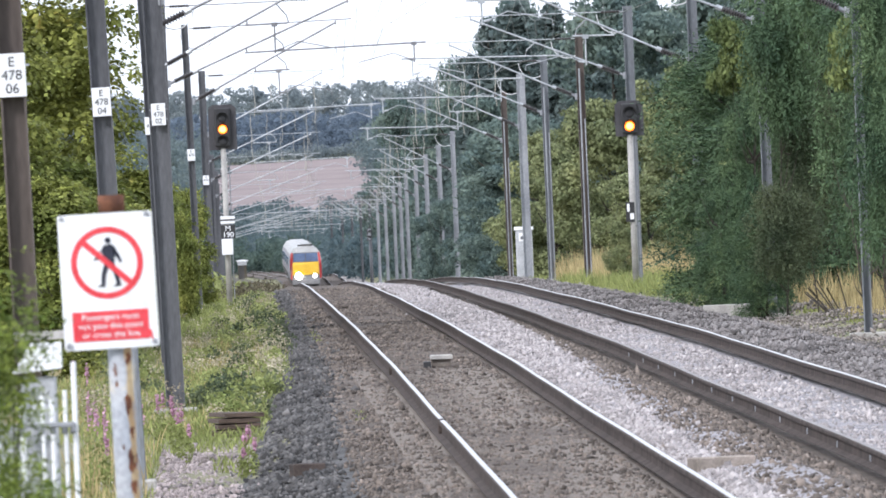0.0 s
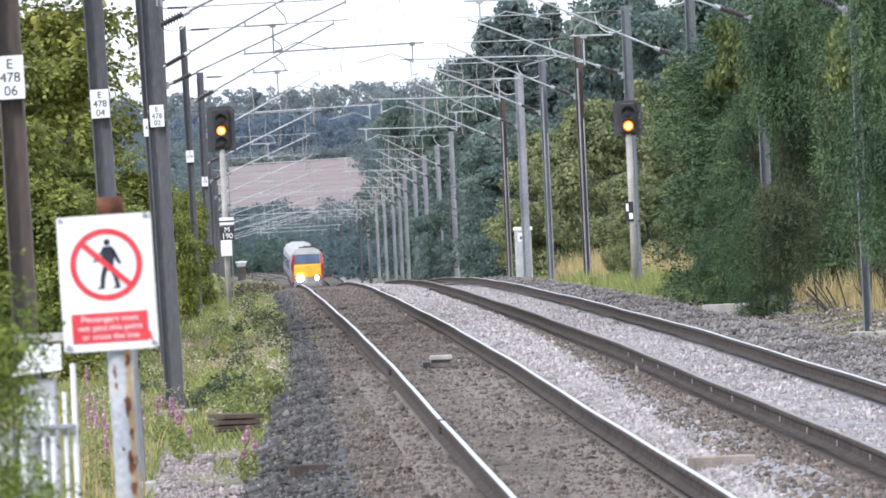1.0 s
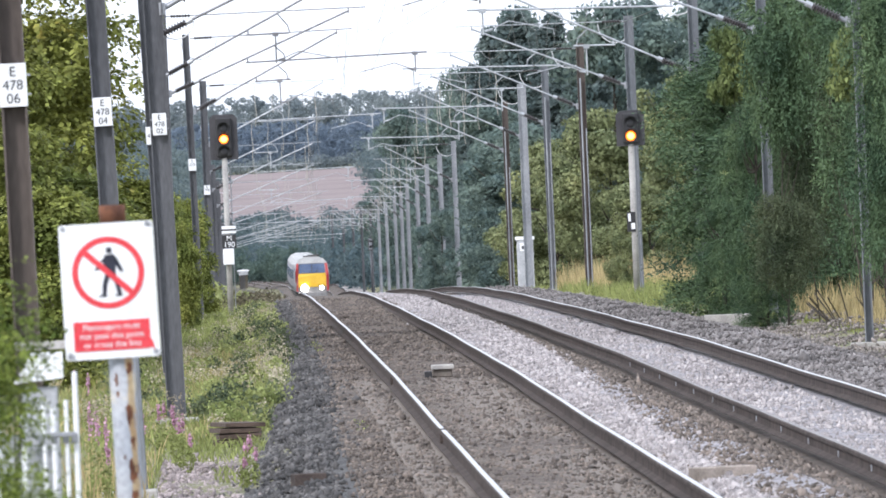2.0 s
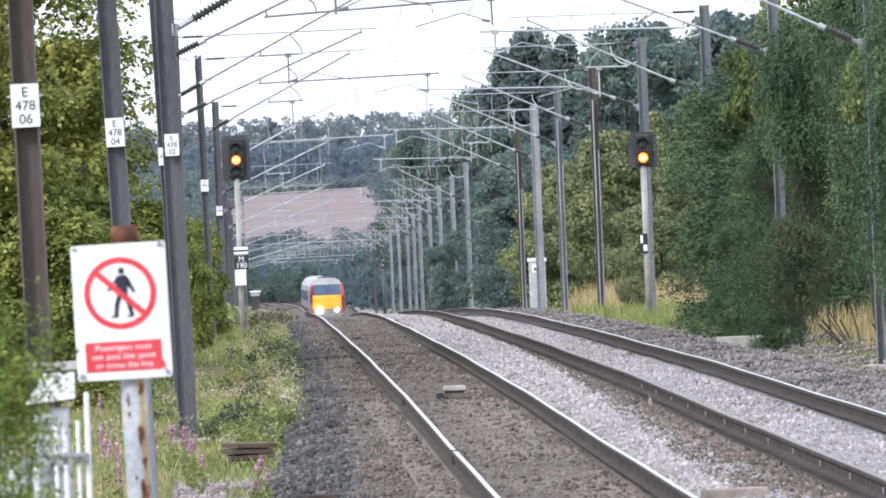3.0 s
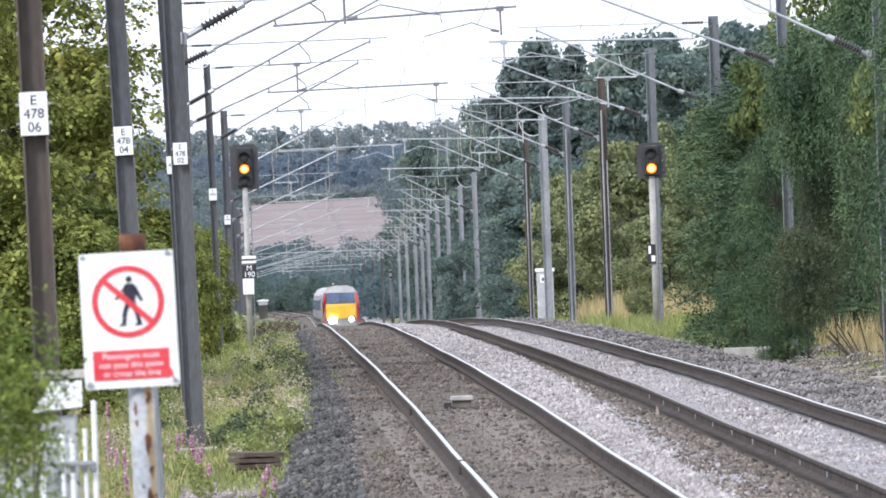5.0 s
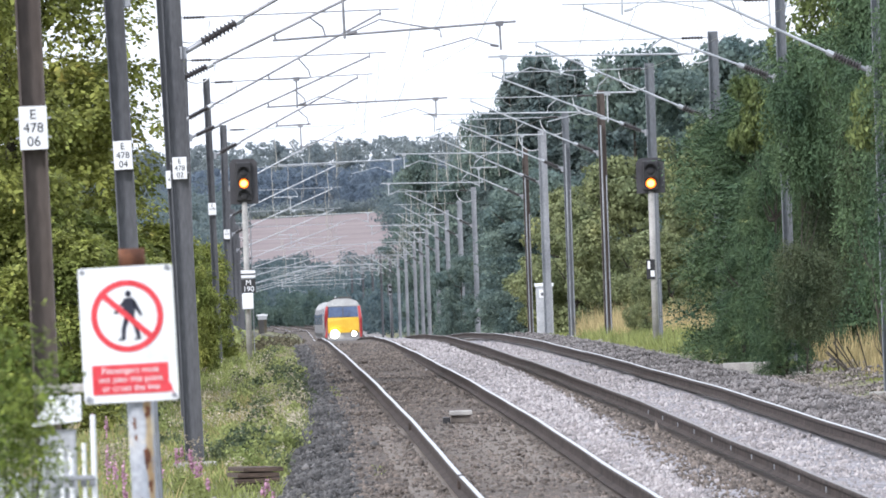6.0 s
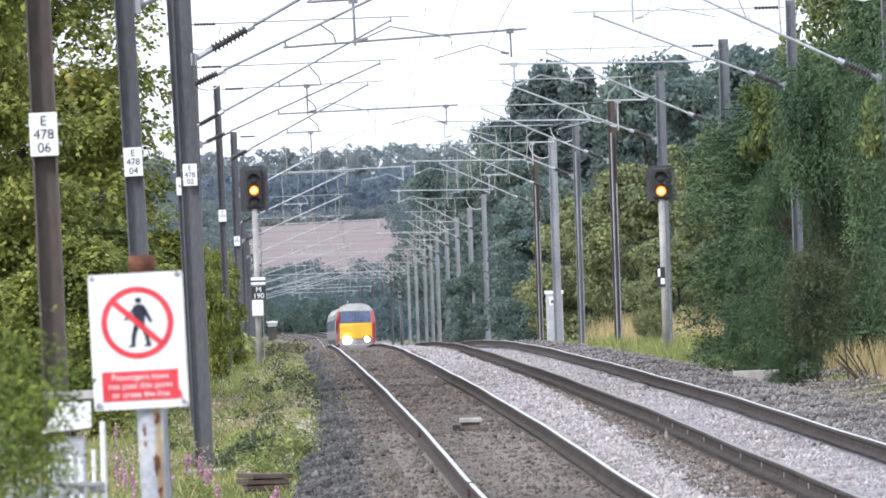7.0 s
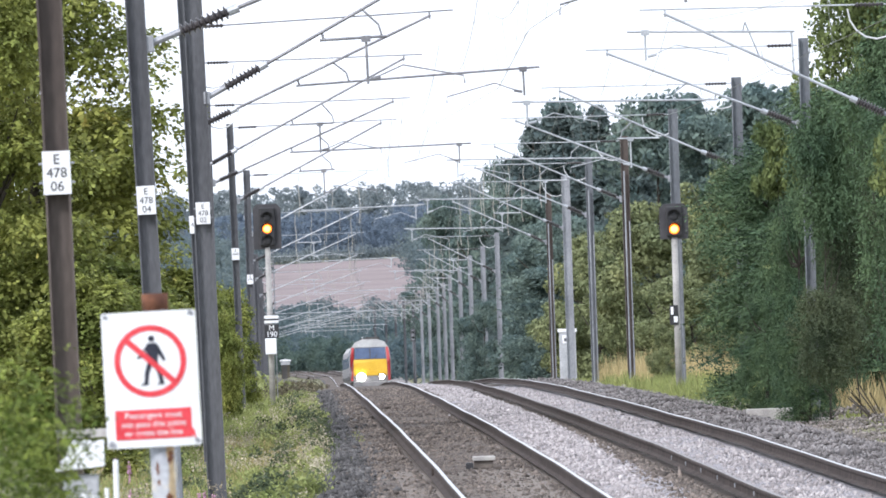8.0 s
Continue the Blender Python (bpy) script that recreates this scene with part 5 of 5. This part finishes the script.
# haze over these woods sits in their leaf materials
rw = random.Random(31)
wood("valley_wood", [(rw.uniform(-30, 34), rw.uniform(1900, 2150), rw.uniform(3.6, 5.6), rw.uniform(1.8, 3.0)) for k in range(130)], 100000, 0.4, L_FAR, 32, "haze-tinted green trees in the valley behind the line")
wood("valley_edge_wood", [(rw.uniform(-10, 34), rw.uniform(1840, 1890), rw.uniform(2.6, 4.8), rw.uniform(0.9, 1.7)) for k in range(90)], 52000, 0.34, L_VALE, 46, "haze-tinted dark green trees at the foot of the valley")
wood("ridge_wood", [(rw.uniform(-50, 44), rw.uniform(3150, 3260), rw.uniform(11.6, 15.2), rw.uniform(1.6, 2.8)) for k in range(250)], 210000, 0.55, L_RIDGE, 33, "haze-tinted woodland along the far ridge", 0.3, 9)
wood("plantation", [(rw.uniform(-14, 42), rw.uniform(2940, 3020), rw.uniform(7, 10.5), rw.uniform(1.4, 2.2)) for k in range(150)], 90000, 0.5, L_RIDGEDARK, 34, "dark plantation below the ridge, tinted blue for haze", 0.3, 8)
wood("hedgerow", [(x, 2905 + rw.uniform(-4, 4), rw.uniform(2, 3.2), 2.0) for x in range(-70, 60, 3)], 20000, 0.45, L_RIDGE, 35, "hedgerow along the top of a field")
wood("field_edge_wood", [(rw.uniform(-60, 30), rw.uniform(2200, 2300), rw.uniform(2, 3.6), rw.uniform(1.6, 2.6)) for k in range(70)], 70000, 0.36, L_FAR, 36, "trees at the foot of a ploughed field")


wood("hillside_wood", [(rw.uniform(-55, -1), rw.uniform(2350, 2900), rw.uniform(5, 8), rw.uniform(2.2, 3.6)) for k in range(130)], 70000, 0.62, L_HILL, 37, "haze-tinted trees on the hillside beside a field")
wood("slope_wood", [(rw.uniform(24, 60), rw.uniform(2350, 2900), rw.uniform(5, 9), rw.uniform(2.2, 3.6)) for k in range(80)], 45000, 0.6, L_HILL, 38, "haze-tinted trees on the hillside past a field")
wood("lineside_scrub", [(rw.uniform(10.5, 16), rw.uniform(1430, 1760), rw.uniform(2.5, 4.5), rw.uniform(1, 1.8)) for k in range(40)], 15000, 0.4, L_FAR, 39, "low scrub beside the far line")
wood("cutting_scrub", [(rw.uniform(-9, -2.5), rw.uniform(1250, 1750), rw.uniform(1.2, 2.6), rw.uniform(0.8, 1.5)) for k in range(60)], 14000, 0.38, L_FAR, 40, "low haze-tinted scrub on the far verge")


wood("verge_scrub", [(rw.uniform(-9, -0.6) + xl(y), y, rw.uniform(0.4, 0.9), rw.uniform(0.5, 1.0)) for y in range(470, 1470, 6)], 20000, 0.22, L_WEED, 44, "low weeds on the verge past the crest")


wood("cess_weeds", [(rw.uniform(-6.5, 1.0) + xl(y), y + rw.uniform(-2, 2), rw.uniform(0.12, 0.40), rw.uniform(0.35, 0.75)) for y in range(425, 1225, 1)], 60000, 0.12, L_CESS, 45, "dry brown weeds on the cess past the crest")


# ---- grass and flowers ----
def grass(name, areas, n, length, wide, mat, seed, label, lean=0.35):
    rng = np.random.default_rng(seed)
    areas = np.array(areas, float)
    w = (areas[:, 1] - areas[:, 0]) * (areas[:, 3] - areas[:, 2])
    k = rng.choice(len(areas), n, p=w / w.sum())
    x = areas[k, 0] + (areas[k, 1] - areas[k, 0]) * rng.random(n)
    y = areas[k, 2] + (areas[k, 3] - areas[k, 2]) * rng.random(n)
    shore = np.interp(y, EDGE_Y, VERGE) + 0.10 * np.sin(y * 0.9) * np.sin(y * 0.23) + 0.07 * rng.normal(size=n)
    ok = (x < shore) | (x > 1.1) | (areas[k, 4] == 0.3)
    k, x, y, n = k[ok], x[ok], y[ok], int(ok.sum())
    tuft = 0.55 + 0.45 * np.sin(x * 4.1 + y * 0.31) * np.sin(y * 0.53 + x * 1.7)
    h = length * areas[k, 4] * (0.35 + 0.65 * rng.random(n)) * (0.4 + 0.8 * tuft)
    z = surface(x - np.interp(y, YS, X_LINE), y)
    base = np.stack([x, y, z - 0.02], -1)
    ang = rng.uniform(0, 6.28, n)
    side = np.stack([np.cos(ang), np.sin(ang), np.zeros(n)], -1) * wide * (0.6 + 0.8 * rng.random(n))[:, None]
    tip = base + np.stack([rng.normal(0, lean, n) * h, rng.normal(0, lean, n) * h, h], -1)
    mid = (base + tip) / 2 + np.stack([np.zeros(n), np.zeros(n), h * 0.12], -1)
    v = np.stack([base - side * 0.6, mid + side * 0.6, tip, mid - side * 0.6], 1)
    return tagged(new(name, quads_mesh(name, v.reshape(-1, 3), mat)), label, "grass", kind="stuff")


grass("green_grass", [(-2.6, 0.42, 182, 300, 0.8), (-1.2, 0.5, 200, 260, 0.8), (-0.22, 0.02, 160, 167, 0.7), (0.1, 0.36, 173, 180, 0.8), (0.1, 0.72, 225, 300, 0.7), (-0.1, 0.85, 215, 228, 0.7), (-0.5, 0.3, 172, 184, 0.7), (0.6, 1.0, 215, 300, 0.6), (0.55, 1.05, 222, 232, 0.9), (0.7, 1.1, 300, 420, 0.7), (1.25, 1.5, 262, 290, 0.3), (1.3, 1.45, 172, 180, 0.3), (0.95, 1.2, 222, 236, 0.3), (0.1, 0.95, 300, 400, 0.9), (-0.8, -0.25, 174, 186, 1.0), (-1.7, -0.8, 95, 182, 0.8), (-3, 0.3, 300, 460, 1.6), (9.0, 11.6, 345, 440, 1.9), (9.2, 12, 440, 520, 0.9), (10, 12, 250, 300, 0.7)], 86000, 0.26, 0.014, L_GRASS, 41, "green grass and weeds on the verge")
grass("dry_grass", [(-2.8, 0.1, 186, 260, 0.3), (-0.8, 0.7, 225, 330, 0.32), (-1.2, 0.9, 250, 400, 0.4), (-1.6, -0.85, 100, 175, 0.8), (10.2, 12.5, 255, 300, 1.25), (9.3, 12.0, 400, 470, 1.7)], 26000, 0.62, 0.010, L_DRY, 42, "tall dry straw-coloured grass", 0.16)
def verge_clumps(n, seed, low, high, wide):
    """Low clumps strewn over the verge, up to the edge of the ballast."""
    rng = random.Random(seed)
    spots = []
    for k in range(n):
        y = rng.uniform(186, 400)
        edge = float(np.interp(y, EDGE_Y, VERGE))
        spots.append((edge - 0.05 - 2.4 * rng.random() ** 1.5, y, rng.uniform(low, high), rng.uniform(0.6, 1.4) * wide))
    return spots


wood("verge_weeds", verge_clumps(90, 61, 0.20, 0.42, 0.22), 22000, 0.055, L_WEED, 43, "low leafy weeds at the edge of the ballast", 0.2)
wood("verge_nettles", verge_clumps(34, 62, 0.3, 0.5, 0.24), 8500, 0.06, L_OLIVE, 47, "dark green nettles on the verge", 0.2)
wood("verge_seedheads", verge_clumps(110, 63, 0.3, 0.5, 0.17), 15000, 0.035, L_SEED, 48, "pale buff seed heads on the verge", 0.0)


def willowherb(x, y, h):
    g = ground_z(x, y)
    w = empty("willowherb", pose(x, y, g), "pink flowering willowherb stalk on the verge", "flower", "willowherb stalks")
    part("stem", rod((0, 0, -0.02), (0.02, 0, h), 0.006, 0.003, 5), L_GRASS, w)
    part("leaves", cloud_mesh("leaves", [(0, 0, h * 0.35)], [(0.05, 0.05, h * 0.33)], 90, 0.06, L_GRASS, int(abs(x) * 100 + y), aspect=0.3), L_GRASS, w)
    part("flower_spike", cloud_mesh("flower_spike", [(0.015, 0, h * 0.82)], [(0.022, 0.022, h * 0.18)], 60, 0.032, L_PINK, int(y * 3 + abs(x) * 77), shell=0.0, aspect=0.8), L_PINK, w, "pink flower spike")
    return w


rf = random.Random(51)
FLOWERS = [(0.13, 158, 0.55), (0.08, 159, 0.46), (0.19, 157, 0.40), (0.05, 156, 0.35), (-0.55, 168, 0.62), (-0.61, 170, 0.55), (-0.50, 166, 0.45), (-0.8, 180, 0.62), (-0.74, 183, 0.55), (-0.86, 178, 0.6),
           (-1.30, 150, 0.95), (-1.24, 152, 0.85), (-1.36, 149, 1.05), (-1.18, 147, 0.7), (-0.95, 160, 0.75), (-1.05, 158, 0.8), (-0.68, 172, 0.6), (-1.9, 190, 0.9), (-1.75, 195, 0.8)]
for x, y, h in FLOWERS:
    willowherb(x + rf.uniform(-0.02, 0.02), y, h)


# ---- what moves ----
def on_line(y_front, length):
    """Pose of a vehicle whose front stands at y_front on the near track."""
    a = Vector((TA + xl(y_front), y_front, zl(y_front)))
    y2 = y_front + length
    b = Vector((TA + xl(y2), y2, zl(y2)))
    d = b - a
    yaw = -math.degrees(math.atan2(d.x, d.y))
    pitch = math.degrees(math.atan2(d.z, math.hypot(d.x, d.y)))
    return pose(a.x, a.y, a.z, pitch, 0, yaw)


def motions():
    times = [0, 1, 2, 3, 4, 5, 6, 7, 8]
    walk(loco, [(t, on_line(1344 - 36.1 * t, 19)) for t in times])
    for k, c in enumerate(coaches):
        walk(c, [(t, on_line(1344 - 36.1 * t + 19.6 + 23.2 * k, 22.8)) for t in times])


motions()
